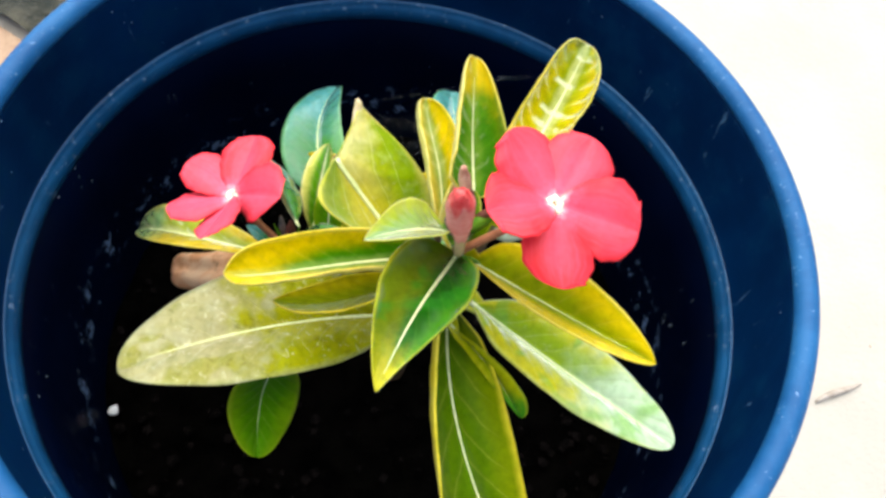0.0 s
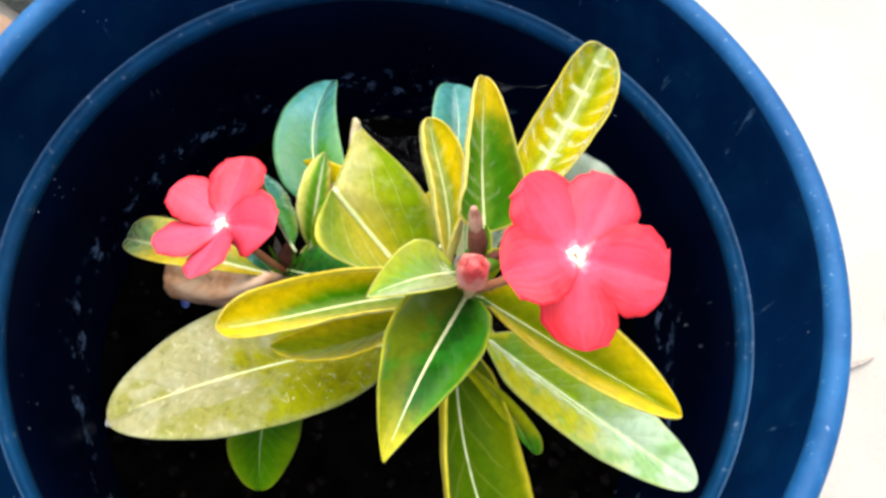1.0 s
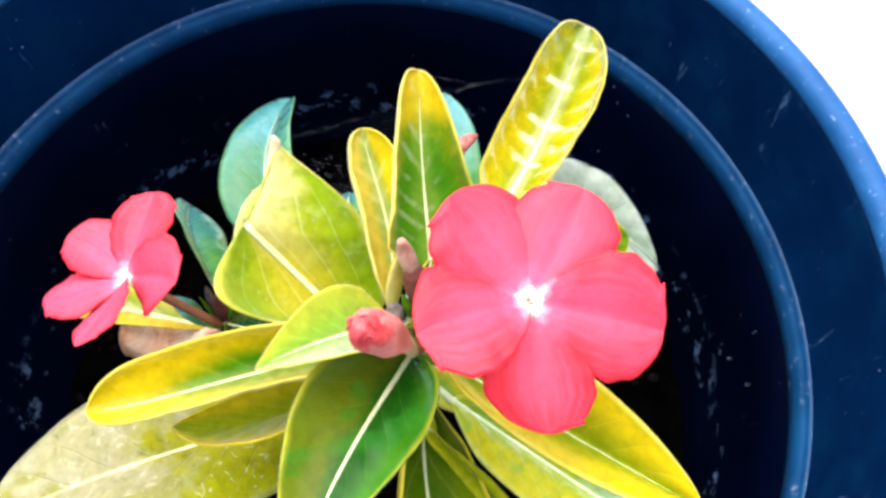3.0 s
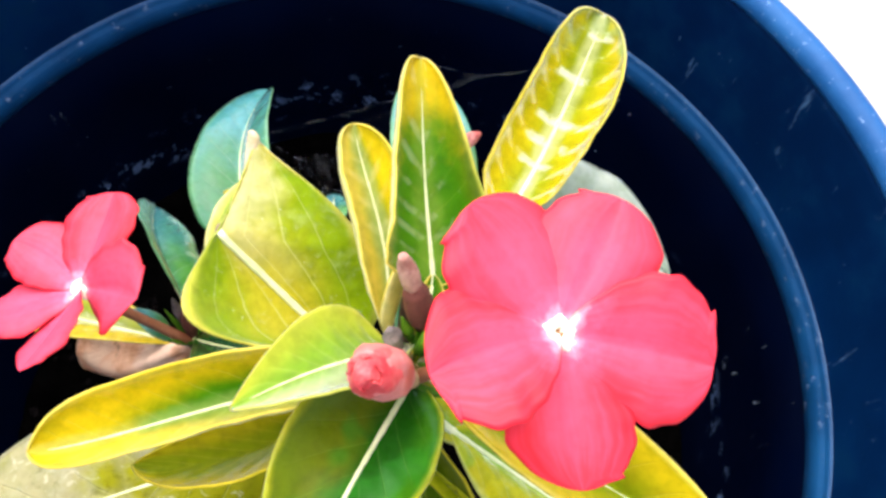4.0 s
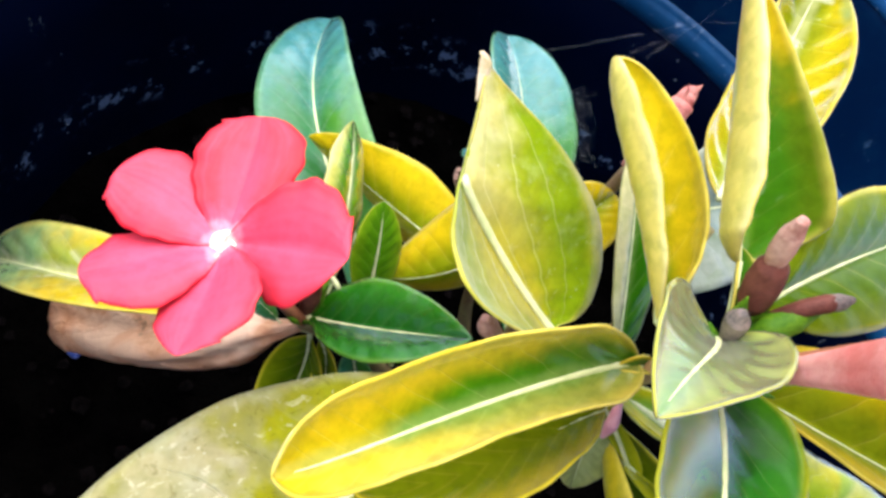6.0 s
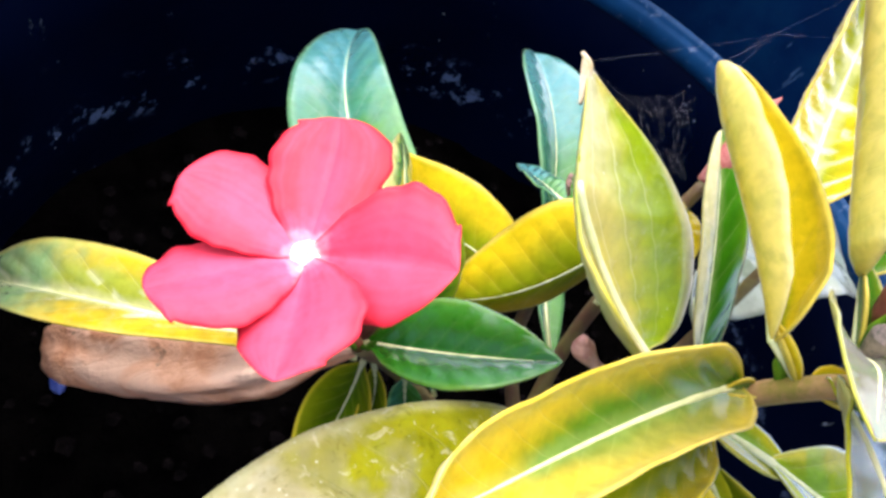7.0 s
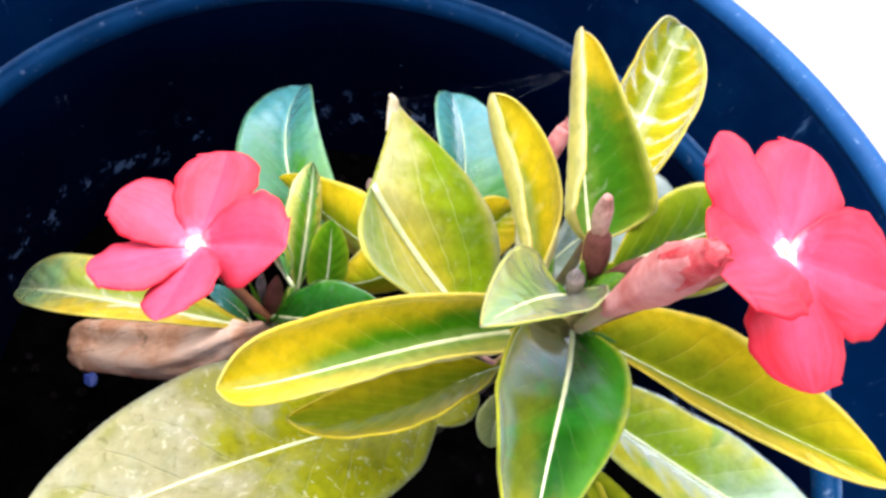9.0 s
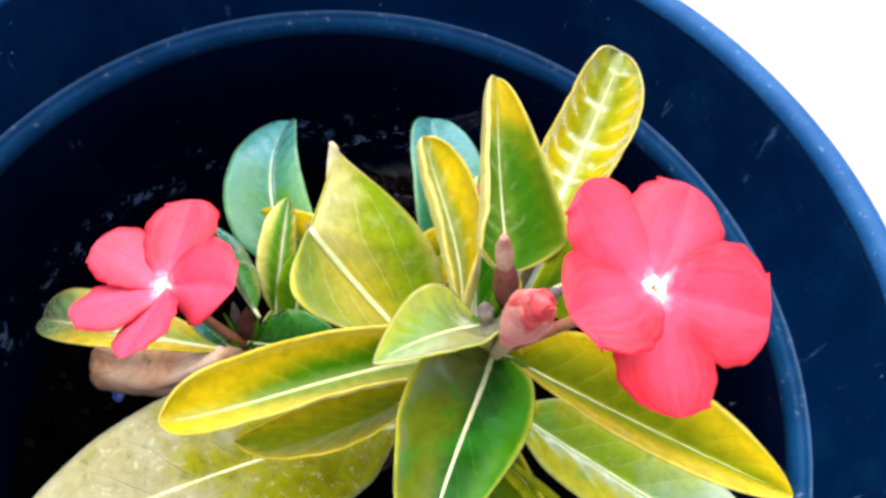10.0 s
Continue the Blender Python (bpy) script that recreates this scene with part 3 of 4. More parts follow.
def blade(B, M, T, l, r, a, b, twist, nu=11, nv=44, thick=0.45, puff=0.10, pucker=0.12, wave=0.25, seed=0, taper=0.14, split=None, curl=0.0, cusp=0.0, bow=None, cut_bow=None, r_end=None, cut_prof=(0.8, 0.7)):
    """The two-sided skin of a leaf or petal: a bent middle line from B over M to T, two side vectors at half way, a width profile."""
    B, M, T, l, r = (np.array(v, float) for v in (B, M, T, l, r))
    rng = np.random.RandomState(seed)
    S = 0.5 - 0.5 * np.cos(np.pi * np.linspace(0, 1, nv))
    C = 2 * M - (B + T) / 2
    s = S[:, None]
    mid = (1 - s) ** 2 * B + 2 * s * (1 - s) * C + s * s * T
    if split:
        f, g = np.clip(s / split, 0, 1), np.clip((s - split) / (1 - split), 0, 1)
        mid = np.where(s < split, B + (M - B) * f + np.array(bow) * 4 * f * (1 - f), M + (T - M) * g + np.array(cut_bow) * 4 * g * (1 - g))
    w = np.sin(np.pi * np.clip(S, 0, 1) ** a).clip(0) ** b
    w = w / w.max() * np.clip(S / max(taper, 1e-6), 0, 1) ** 0.35 if taper else w / w.max()
    w = np.maximum(w, 0.006)
    wl = w
    if split:  # one half stops where the midrib runs into the margin
        wl = np.maximum(np.sin(np.pi * np.clip(S / split, 0, 1) ** cut_prof[0]).clip(0) ** cut_prof[1], 0.006)
    wr = w
    if cusp:  # a small point and shallow notches at the outer edge
        wr = w * (1 + cusp * np.exp(-((S - 0.93) / 0.016) ** 2) - 0.03 * np.exp(-((S - 0.975) / 0.02) ** 2) + 0.022 * np.sin(S * 34 + seed))
        wl = w * (1 + 0.022 * np.sin(S * 30 + 2 * seed))
    axis = (T - B) / np.linalg.norm(T - B)
    ang = twist * (S - 0.5) * 2
    lv, rv = spin(l, axis, ang) * wl[:, None], spin(r, axis, ang) * wr[:, None]
    if r_end is not None:
        rv = (r + (np.array(r_end) - r) * s) * wr[:, None]
    ph = rng.uniform(0, 6.28, 4)
    u = np.concatenate([np.linspace(-1, 0, nu), np.linspace(0, 1, nu)[1:]])
    grid = np.zeros((nv, len(u), 3))
    face_n = np.cross(rv - lv, axis)
    face_n /= np.linalg.norm(face_n, axis=1)[:, None]
    if face_n[nv // 2] @ np.array([-0.1, -0.45, 0.9]) < 0:
        face_n = -face_n
    easy = mid.copy()
    if split:  # the far half knows nothing of the midrib's bend
        for _ in range(120):
            easy[1:-1] = (easy[:-2] + 2 * easy[1:-1] + easy[2:]) / 4
    for j, x in enumerate(u):
        k = abs(x)
        e = (lv if x < 0 else rv) * k
        if x > 0:
            e = e + (easy - mid) * k
        wid = np.linalg.norm(lv if x < 0 else rv, axis=1)
        lift = puff * wid * 4 * k * (1 - k)
        q = (S - 0.2 * k ** 0.8) * 9 * 2 * np.pi
        lift = lift - pucker * np.cos(q) * 4 * k * (1 - k) * np.minimum(1, w * 1.5)
        lift = lift + wave * k ** 3 * (np.sin(S * 15 + ph[0 if x < 0 else 1]) + 0.5 * np.sin(S * 31 + ph[2])) * w
        lift = lift + curl * k ** 7 * np.minimum(1, w * 1.4)
        grid[:, j] = mid + e + face_n * lift[:, None]
    verts, faces, uvs, nn = skin(grid, u, S, face_n[nv // 2], thick)
    line, ln = grid[:, nu - 1], nn[:, nu - 1]
    if split:
        keep = S <= split + 0.03
        line, ln = line[keep], ln[keep]
    return verts, faces, uvs, line, ln


# ---- ground ----
def sheet(name, size, steps, bumps, mat, label):
    bm = bmesh.new()
    bmesh.ops.create_grid(bm, x_segments=steps, y_segments=steps, size=size)
    for v in bm.verts:
        v.co.z = bumps * noise.noise(v.co * 9)
    me = bpy.data.meshes.new(name)
    bm.to_mesh(me), bm.free()
    me.materials.append(mat)
    return tagged(new(name, me), label, name, kind="structure")


ground = sheet("ground", 60.0, 60, 0.0, sand, "pale sandy sunlit ground around the pot")


# ---- the pot: one turned profile, three pieces ----
def lathe(name, rings, mat, segs=160, closed=False):
    verts, faces = [], []
    for r, z in rings:
        for k in range(segs):
            g = 2 * math.pi * k / segs
            wob = 1 + 0.0012 * math.sin(2 * g + 0.6)
            lean = max(0.0, z - 0.226) / 0.047  # the soft rim is drawn out of round
            verts.append((r * wob * math.cos(g) + 0.0016 * lean, r * wob * math.sin(g) + 0.0014 * lean, z))
    n = len(rings)
    for i in range(n if closed else n - 1):
        for k in range(segs):
            j, i2 = (k + 1) % segs, (i + 1) % n
            faces.append((i * segs + k, i * segs + j, i2 * segs + j, i2 * segs + k))
    return mesh_from(name, verts, faces, mat)


def arc(cr, cz, rad, a0, a1, n):
    return [(cr + rad * math.cos(radians(a0 + (a1 - a0) * i / n)), cz + rad * math.sin(radians(a0 + (a1 - a0) * i / n))) for i in range(n + 1)]


pot = thing("plant_pot", "round navy blue plastic pot, its rolled rim painted lit", "plant pot")
lip = arc(0.1567, 0.2727, 0.0046, -75, 200, 16)
part("rim", lathe("rim", lip, lit_lip, closed=True), pot, "blue rolled rim with sky light in its colour")
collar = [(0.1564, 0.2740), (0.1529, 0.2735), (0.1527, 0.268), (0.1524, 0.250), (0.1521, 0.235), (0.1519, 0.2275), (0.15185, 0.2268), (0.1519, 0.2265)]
part("collar", lathe("collar", collar + [(0.1560, 0.2262), (0.1556, 0.250)], lit_collar, closed=True), pot)
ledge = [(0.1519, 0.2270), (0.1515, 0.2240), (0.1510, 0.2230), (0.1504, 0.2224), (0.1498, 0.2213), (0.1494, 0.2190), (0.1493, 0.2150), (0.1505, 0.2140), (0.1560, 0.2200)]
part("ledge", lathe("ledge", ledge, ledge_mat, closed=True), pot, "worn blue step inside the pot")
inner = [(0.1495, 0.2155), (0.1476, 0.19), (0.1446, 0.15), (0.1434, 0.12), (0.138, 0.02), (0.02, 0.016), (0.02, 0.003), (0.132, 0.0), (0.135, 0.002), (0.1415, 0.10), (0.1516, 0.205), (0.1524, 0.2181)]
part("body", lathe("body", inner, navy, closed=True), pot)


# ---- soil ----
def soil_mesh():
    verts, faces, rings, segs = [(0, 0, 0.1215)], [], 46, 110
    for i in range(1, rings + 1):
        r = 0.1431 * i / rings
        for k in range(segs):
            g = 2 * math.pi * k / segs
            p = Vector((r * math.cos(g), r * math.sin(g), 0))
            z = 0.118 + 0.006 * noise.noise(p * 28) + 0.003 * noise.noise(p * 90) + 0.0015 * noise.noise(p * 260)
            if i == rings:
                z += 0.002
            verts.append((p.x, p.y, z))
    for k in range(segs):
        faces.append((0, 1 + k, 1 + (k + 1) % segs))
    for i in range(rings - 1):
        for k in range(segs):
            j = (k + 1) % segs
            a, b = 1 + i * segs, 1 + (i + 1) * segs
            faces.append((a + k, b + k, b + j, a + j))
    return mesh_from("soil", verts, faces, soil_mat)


tagged(new("potting_soil", soil_mesh()), "potting soil filling the lower pot, its shade painted near black", "soil", kind="stuff")


def lump(center, size, mat_seed, sub=1, flat=1.0):
    bm = bmesh.new()
    bmesh.ops.create_icosphere(bm, subdivisions=sub, radius=1.0)
    off = Vector((mat_seed * 3.1, mat_seed * 1.7, 0))
    vs = []
    for v in bm.verts:
        k = 1 + 0.45 * noise.noise(v.co * 1.3 + off)
        vs.append((center[0] + v.co.x * size * k, center[1] + v.co.y * size * k, center[2] + v.co.z * size * k * flat))
    fs = [tuple(v.index for v in f.verts) for f in bm.faces]
    bm.free()
    return vs, fs


rng = np.random.RandomState(5)
cv, cf = [], []
for i in range(420):
    g, r = rng.uniform(0, 6.283), 0.139 * math.sqrt(rng.uniform(0, 1))
    vs, fs = lump((r * math.cos(g), r * math.sin(g), 0.1195 + rng.uniform(-0.001, 0.003)), rng.uniform(0.0008, 0.0035), i, 1, 0.7)
    o = len(cv)
    cv += vs
    cf += [tuple(x + o for x in f) for f in fs]
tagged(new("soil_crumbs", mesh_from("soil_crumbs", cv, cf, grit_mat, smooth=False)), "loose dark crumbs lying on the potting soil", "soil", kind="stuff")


def chip(name, at, size, mat, seed, label, category):
    vs, fs = lump((0, 0, 0), size, seed, 1, 0.6)
    ob = new(name, mesh_from(name, vs, fs, mat, smooth=False))
    ob.location = at
    return tagged(ob, label, category)


chip("stone_chip", (-0.1285, -0.0522, 0.1265), 0.0030, chip_mat, 3, "small white stone chip at the edge of the soil", "stone")
chip("plastic_chip", (-0.1060, 0.0130, 0.1215), 0.0032, blue_chip_mat, 8, "small chip of blue plastic on dark soil", "chip")

# ---- the plant ----
plant = thing("periwinkle_plant", "periwinkle plant with coral red flowers and yellowing leaves", "plant", (0.010, -0.015, 0.118))
ROOT = np.array(plant.location)
leaf_no = [0]


def planted(name, verts, faces, mat, label="", parent=None, uvs=None, smooth=True, under=None, below=()):
    """A mesh of the plant, with its points in the plant's own frame."""
    vs = [tuple(np.array(v) - ROOT) for v in verts]
    return part(name, mesh_from(name, vs, faces, mat, uvs, smooth, under, below), parent or plant, label)


def margin_hairs(verts, uvs, cols, both):
    """Fine short hairs on the margins of a blade, each a thin pyramid."""
    nv = len(verts) // 2 // cols
    top, low = verts[: nv * cols].reshape(nv, cols, 3), verts[nv * cols: 2 * nv * cols].reshape(nv, cols, 3)
    mid = (top + low) / 2
    rng = np.random.RandomState(leaf_no[0] + 500)
    hv, hf, hu = [], [], []
    for edge, inner in ((0, 2), (cols - 1, cols - 3)) if both else ((cols - 1, cols - 3),):
        for i in range(3, nv - 1):
            a, b = mid[i, edge], mid[i + 1, edge]
            out = mid[i, edge] - mid[i, inner]
            out = out / (np.linalg.norm(out) + 1e-9)
            along = b - a
            long = np.linalg.norm(along)
            up = top[i, edge] - low[i, edge]
            up = up / (np.linalg.norm(up) + 1e-9)
            for _ in range(int(long * 2.6 + rng.uniform(0, 1))):
                p = a + along * rng.uniform(0, 1)
                w = along / (long + 1e-9)
                d = out + w * rng.uniform(-0.6, 0.6) + up * rng.uniform(-0.5, 0.7)
                q = p + d / np.linalg.norm(d) * rng.uniform(0.2, 0.55)
                o = len(hv)
                hv += [p + w * 0.022, p - w * 0.022, p + up * 0.03, q]
                hf += [(o, o + 1, o + 3), (o + 1, o + 2, o + 3), (o + 2, o, o + 3)]
                hu += [uvs[i * cols + edge]] * 4
    return hv, hf, hu


def finish_leaf(shape, stalk, l, r, mat, under, label, ribw, proud, rib_end, thick, whole=True, cols=21, hairs=True):
    """Links a blade, with wings down its stalk and a raised midrib."""
    verts, faces, uvs, line, ln = shape
    below = [i for i, f in enumerate(faces) if min(f) >= len(verts) // 2]
    if stalk is not None and whole:  # the blade runs down the stalk as narrow wings
        p, q, up = np.array(stalk, float), line[0], line[len(line) // 2]
        wing = blade(p, (p + q) / 2 + (q - up) * 0.02, q + (up - q) * 0.14, np.array(l) * 0.34, np.array(r) * 0.34, 1.6, 0.6, 0.0, nu=5, nv=14, thick=thick, puff=0.0, pucker=0.0, wave=0.1, taper=0)
        o = len(verts)
        verts = np.concatenate([verts, wing[0]])
        faces = faces + [tuple(x + o for x in f) for f in wing[1]]
        uvs = uvs + [(x, y * 0.12) for x, y in wing[2]]
    if hairs:
        hv, hf, hu = margin_hairs(np.array(shape[0]), shape[2], cols, whole)
        o = len(verts)
        verts = np.concatenate([verts, hv])
        faces = faces + [tuple(x + o for x in f) for f in hf]
        uvs = uvs + hu
    ob = planted("leaf", np.array(verts) * MM, faces, mat, label, uvs=uvs, under=under, below=below)
    n = len(line)
    line = line + ln * proud
    start = np.array(stalk, float) if stalk is not None else line[0] - (line[min(6, n - 1)] - line[0]) * 0.7
    pts = np.concatenate([[start], line[: int(n * 0.84) if whole else n]])
    rad = np.interp(np.linspace(0, 1, len(pts)), (0, 0.06, 0.4, 0.7, 1), (ribw * 0.95, ribw * 1.0, max(ribw * 0.7, rib_end), max(ribw * 0.42, rib_end), rib_end))
    rng = np.random.RandomState(leaf_no[0] + 200)
    rad = rad * (1 + 0.12 * rng.uniform(-1, 1, len(pts)))
    tv, tf = [], []
    sides = 7
    tan = np.gradient(pts, axis=0)
    tan /= np.linalg.norm(tan, axis=1)[:, None] + 1e-9
    nrm = np.concatenate([[ln[0]], ln])[: len(pts)]
    for i, p in enumerate(pts):
        c = np.cross(tan[i], nrm[i])
        c /= np.linalg.norm(c) + 1e-9
        for k in range(sides):
            g = 2 * math.pi * k / sides
            tv.append((p + c * math.cos(g) * rad[i] + nrm[i] * math.sin(g) * rad[i] * 0.75) * MM)
    for i in range(len(pts) - 1):
        for k in range(sides):
            j = (k + 1) % sides
            tf.append((i * sides + k, i * sides + j, (i + 1) * sides + j, (i + 1) * sides + k))
    tf += [tuple(range(sides))[::-1], tuple((len(pts) - 1) * sides + k for k in range(sides))]
    planted("midrib", tv, tf, rib_mat, "", ob)
    return ob


def leaf(B, M, T, l, r, a, b, twist, mat, split=None, stalk=None, label="", pucker=0.24, ribw=0.75, wave=0.32, puff=0.10, thick=0.5, proud=0.18, curl=0.25, rib_end=0.1, under=None, **bows):
    """A leaf blade with its raised midrib; sizes in mm."""
    leaf_no[0] += 1
    shape = blade(B, M, T, l, r, a, b, twist, thick=thick, pucker=pucker, wave=wave, puff=puff, seed=leaf_no[0], split=split, curl=curl, **bows)
    return finish_leaf(shape, stalk, l, r, mat, under or underside, label, ribw, proud, rib_end, thick, not split)


def fold_leaf(P, up, turn, fold_l, fold_r, width, prof_l, prof_r, mat, stalk=None, label="", ribw=0.75, proud=0.18, rib_end=0.1, thick=0.5, under=None, **more):
    """A leaf folded along its midrib, of which each half has its own width and slope; sizes in mm."""
    leaf_no[0] += 1
    shape = cupped(P, up, turn, fold_l, fold_r, width, prof_l, prof_r, thick=thick, seed=leaf_no[0], **more)
    verts = np.array(shape[0])
    cols = 25
    row = verts[12 * cols: 13 * cols]
    l, r = (row[0] - row[cols // 2]), (row[-1] - row[cols // 2])
    return finish_leaf(shape, stalk, l, r, mat, under or underside, label, ribw, proud, rib_end, thick, cols=cols)


fold_leaf(((16.9, -26.6, 280.7), (-15.6, -34.7, 290.5), (-41.2, -47.7, 290.4), (-50.4, -49.8, 299.6)), (0.03, 0.34, 0.94), (-0.31, -0.02), (0.59, 0.28, 0.44), (1.06, 0.68, 0.03), (10.3, 13.2), (0.53, 0.42), (0.82, 0.37), folded, curl=0.4, stalk=(19, -29, 280), ribw=0.85, cup=0.16, under=pale_back, pucker=0.22, label="long leaf with a green middle and yellow margin")
fold_leaf(((9.7, -35.8, 279.8), (-2.2, -38.8, 278.3), (-17.0, -50.8, 278.6), (-37.1, -49.2, 281.5)), (0.17, 0.04, 0.98), (0.22, -0.08), (0.6, 0.37, 0.25), (0.3, 0.3, 0), (10.7, 8.8), (1.06, 0.63), (1.1, 0.68), amber, proud=0.06, stalk=(17.5, -28.5, 276), ribw=0.4)
fold_leaf(((17.2, -28.7, 303.5), (9.7, -34.4, 314.3), (3.9, -35.5, 316.2), (-9.0, -45.7, 323.2)), (0.27, 0.53, 0.8), (0.11, -0.09), (0.87, 0.29, -0.22), (0.6, 0.25, 0.11), (10.9, 11.5), (0.7, 0.75), (0.73, 0.83), lime, stalk=(20, -31.5, 302), ribw=0.7, pucker=0.08, label="small folded pale green leaf")
fold_leaf(((20.8, -32.6, 296.5), (12.9, -50.9, 308.1), (7.1, -58.9, 308.4), (-0.9, -85.0, 309.5)), (-0.02, 0.26, 0.96), (-0.05, 0.03), (0.61, 0.18, -0.3), (0.71, 0.29, -0.01), (12.6, 16.3), (0.62, 0.86), (0.72, 0.81), glossy, stalk=(20.4, -31.3, 295), ribw=0.85, pucker=0.1, wave=0.5, label="glossy green leaf with a thin yellow margin")
leaf((25.6, -32.4, 293.1), (53.4, -49.9, 298.8), (81.2, -67.0, 306.1), (2.0, 13.2, 7.2), (-2.9, -8.4, 7.3), 0.85, 0.62, 0.16, golden, curl=0.8, stalk=(20.7, -30.1, 291), label="golden yellow leaf folded along its pale midrib")
leaf((30.4, -37.4, 269.6), (65.7, -59.2, 267.4), (101.1, -80.9, 267.7), (7.4, 11.8, 3.6), (-5.6, -11.4, 4.3), 0.88, 0.5, 0.10, pale, pucker=0.4, wave=0.6, stalk=(19.5, -28, 266), ribw=1.0, label="pale green dusty leaf with a white midrib")
leaf((4.2, -35.5, 246.6), (-40.5, -51.5, 262.0), (-85.9, -71.3, 262.5), (8.0, -19.8, 8.2), (-8.6, 21.8, -0.3), 1.06, 0.49, 0.17, dusty, pucker=0.55, wave=0.6, stalk=(17, -26, 241), ribw=1.05, label="large dusty leaf turning grey towards the tip")
fold_leaf(((23.0, -32.3, 255.4), (22.3, -72.9, 254.8), (36.8, -105.4, 258.2), (58.3, -126.9, 227.7)), (-0.05, -0.32, 0.94), (-0.1, -0.01), (1.17, -0.21, -0.56), (1.2, -0.08, 0.47), (18.7, 22.6), (1.03, 0.29), (1, 0.53), olive, stalk=(18, -27.5, 254), cup=0.22, pucker=0.12, under=gold_back, label="long drooping olive leaf with a yellow margin")
leaf((24, -43, 261), (39, -57, 259.5), (51.2, -72.2, 254.9), (9.5, -6.5, 4), (-9.5, 5, 2), 0.9, 0.66, 0.0, olive_fern, stalk=(19, -28, 262))
leaf((-33.9, -61.1, 254.0), (-42.6, -65.3, 230.0), (-42.5, -85.8, 213.9), (13.4, -1.9, -1.6), (-10.8, -5.0, 5.8), 1.05, 0.54, 0.02, fern, stalk=(14, -27, 215))
fold_leaf(((15.2, -22.3, 291.7), (16.1, -0.3, 296.2), (6.2, 14.6, 299.8), (5.4, 22.4, 305.8)), (-0.4, -0.26, 0.88), (0.26, 0.27), (1.58, 1.09, 0.02), (1.42, 0.4, -0.16), (13.9, 13.2), (1, 0.38), (0.35, 0.38), creamy, stalk=(20.3, -28.9, 290), cup=0.2, pucker=0.08, wave=0.22, under=pale_back)
fold_leaf(((24.2, -15.3, 304.3), (22.8, -2.8, 308.2), (21.1, 1.5, 312.6), (19.6, 25.8, 325.4)), (0.09, -0.43, 0.9), (0.11, 0.05), (0.71, 0.86, 0.16), (0.44, 0.5, 0.33), (16.4, 15.3), (0.57, 0.29), (0.51, 0.49), green_half, stalk=(20.5, -32, 299), cup=0.2, pucker=0.08, wave=0.22, under=pale_back)
fold_leaf(((41.3, 10.0, 283.5), (52.2, 27.9, 284.0), (59.4, 45.1, 292.9), (65.5, 60.2, 304.0)), (-0.23, -0.22, 0.95), (0.08, 0.11), (0.39, 0.54, 0.22), (0.46, 0.32, 0.42), (13.6, 15.4), (0.95, 0.22), (1.04, 0.52), quilted, pucker=0.6, ribw=1.05, cup=0.2, under=pale_back, label="yellow leaf puckered along white side veins")
leaf((-27.4, 22.0, 224.4), (-39.3, 57.3, 227.9), (-34.9, 92.0, 222.1), (-17.1, 1.0, 1.9), (11.7, 1.9, 8.3), 0.54, 0.42, -0.08, teal, stalk=(-14, -12, 214), label="blue-green leaf at the back")
leaf((-33.7, 3.1, 234.2), (-32.5, 19.7, 246.9), (-31.6, 40.6, 246.3), (-6.9, -1.9, 5.2), (4.1, 1.5, -6.1), 1.00, 0.67, -0.03, sprout, stalk=(-38, -9, 238))
leaf((-7.5, 6.4, 247.8), (-20.6, 24.9, 236.1), (-40.8, 41.3, 235.7), (2.5, -1.1, -9.9), (6.6, 6.8, 9.3), 0.86, 0.60, -0.24, golden, ribw=0.35)
leaf((-37.1, -7.6, 259.9), (-49.3, 10.8, 260.3), (-55.9, 28.3, 248.8), (-1.5, 2.7, 11.3), (8.8, 1.9, -8.7), 1.05, 0.74, -0.01, teal)
leaf((-40.3, -6.3, 224.2), (-89.3, 4.7, 216.8), (-121.3, 22.4, 182.8), (-5.8, -6.7, 2.2), (0.5, 11.8, 3.8), 1.21, 0.76, -0.08, frosted, pucker=0.4)
leaf((-40.0, -9.7, 243.1), (-25.6, -15.8, 256.2), (-11.8, -20.8, 270.1), (-0.8, 10.5, 1.9), (-4.7, -7.9, 3.4), 0.95, 0.77, 0.02, deep, ribw=0.7, label="dark green glossy leaf")
leaf((-38.6, -11.6, 236.7), (-39.2, -18.5, 217.8), (-48.3, -35.2, 210.9), (-8.9, 1.6, 4.1), (5.5, -5.5, 0.4), 1.02, 0.73, -0.20, olive)
leaf((20.7, 31.8, 215.2), (23.8, 61.9, 226.6), (20.5, 93.5, 227.9), (-12.5, -2.6, 10.2), (17.1, -2.1, 2.1), 0.91, 0.36, -0.28, teal, stalk=(17, -4, 219), label="blue-green leaf at the back")
leaf((5.5, 5.9, 268.1), (-11.1, -1.1, 255.7), (-24.8, 2.4, 240.8), (5.3, -0.7, -6.8), (-0.6, 15.7, 2.4), 0.64, 0.77, 0.20, golden, ribw=0.35, stalk=(-1, 7, 252))
leaf((28, -22, 303), (50, -12, 305), (71, -5, 305), (-3, 10, 6), (4, -12, -3), 1.0, 0.6, 0.0, olive, stalk=(21, -32, 300))
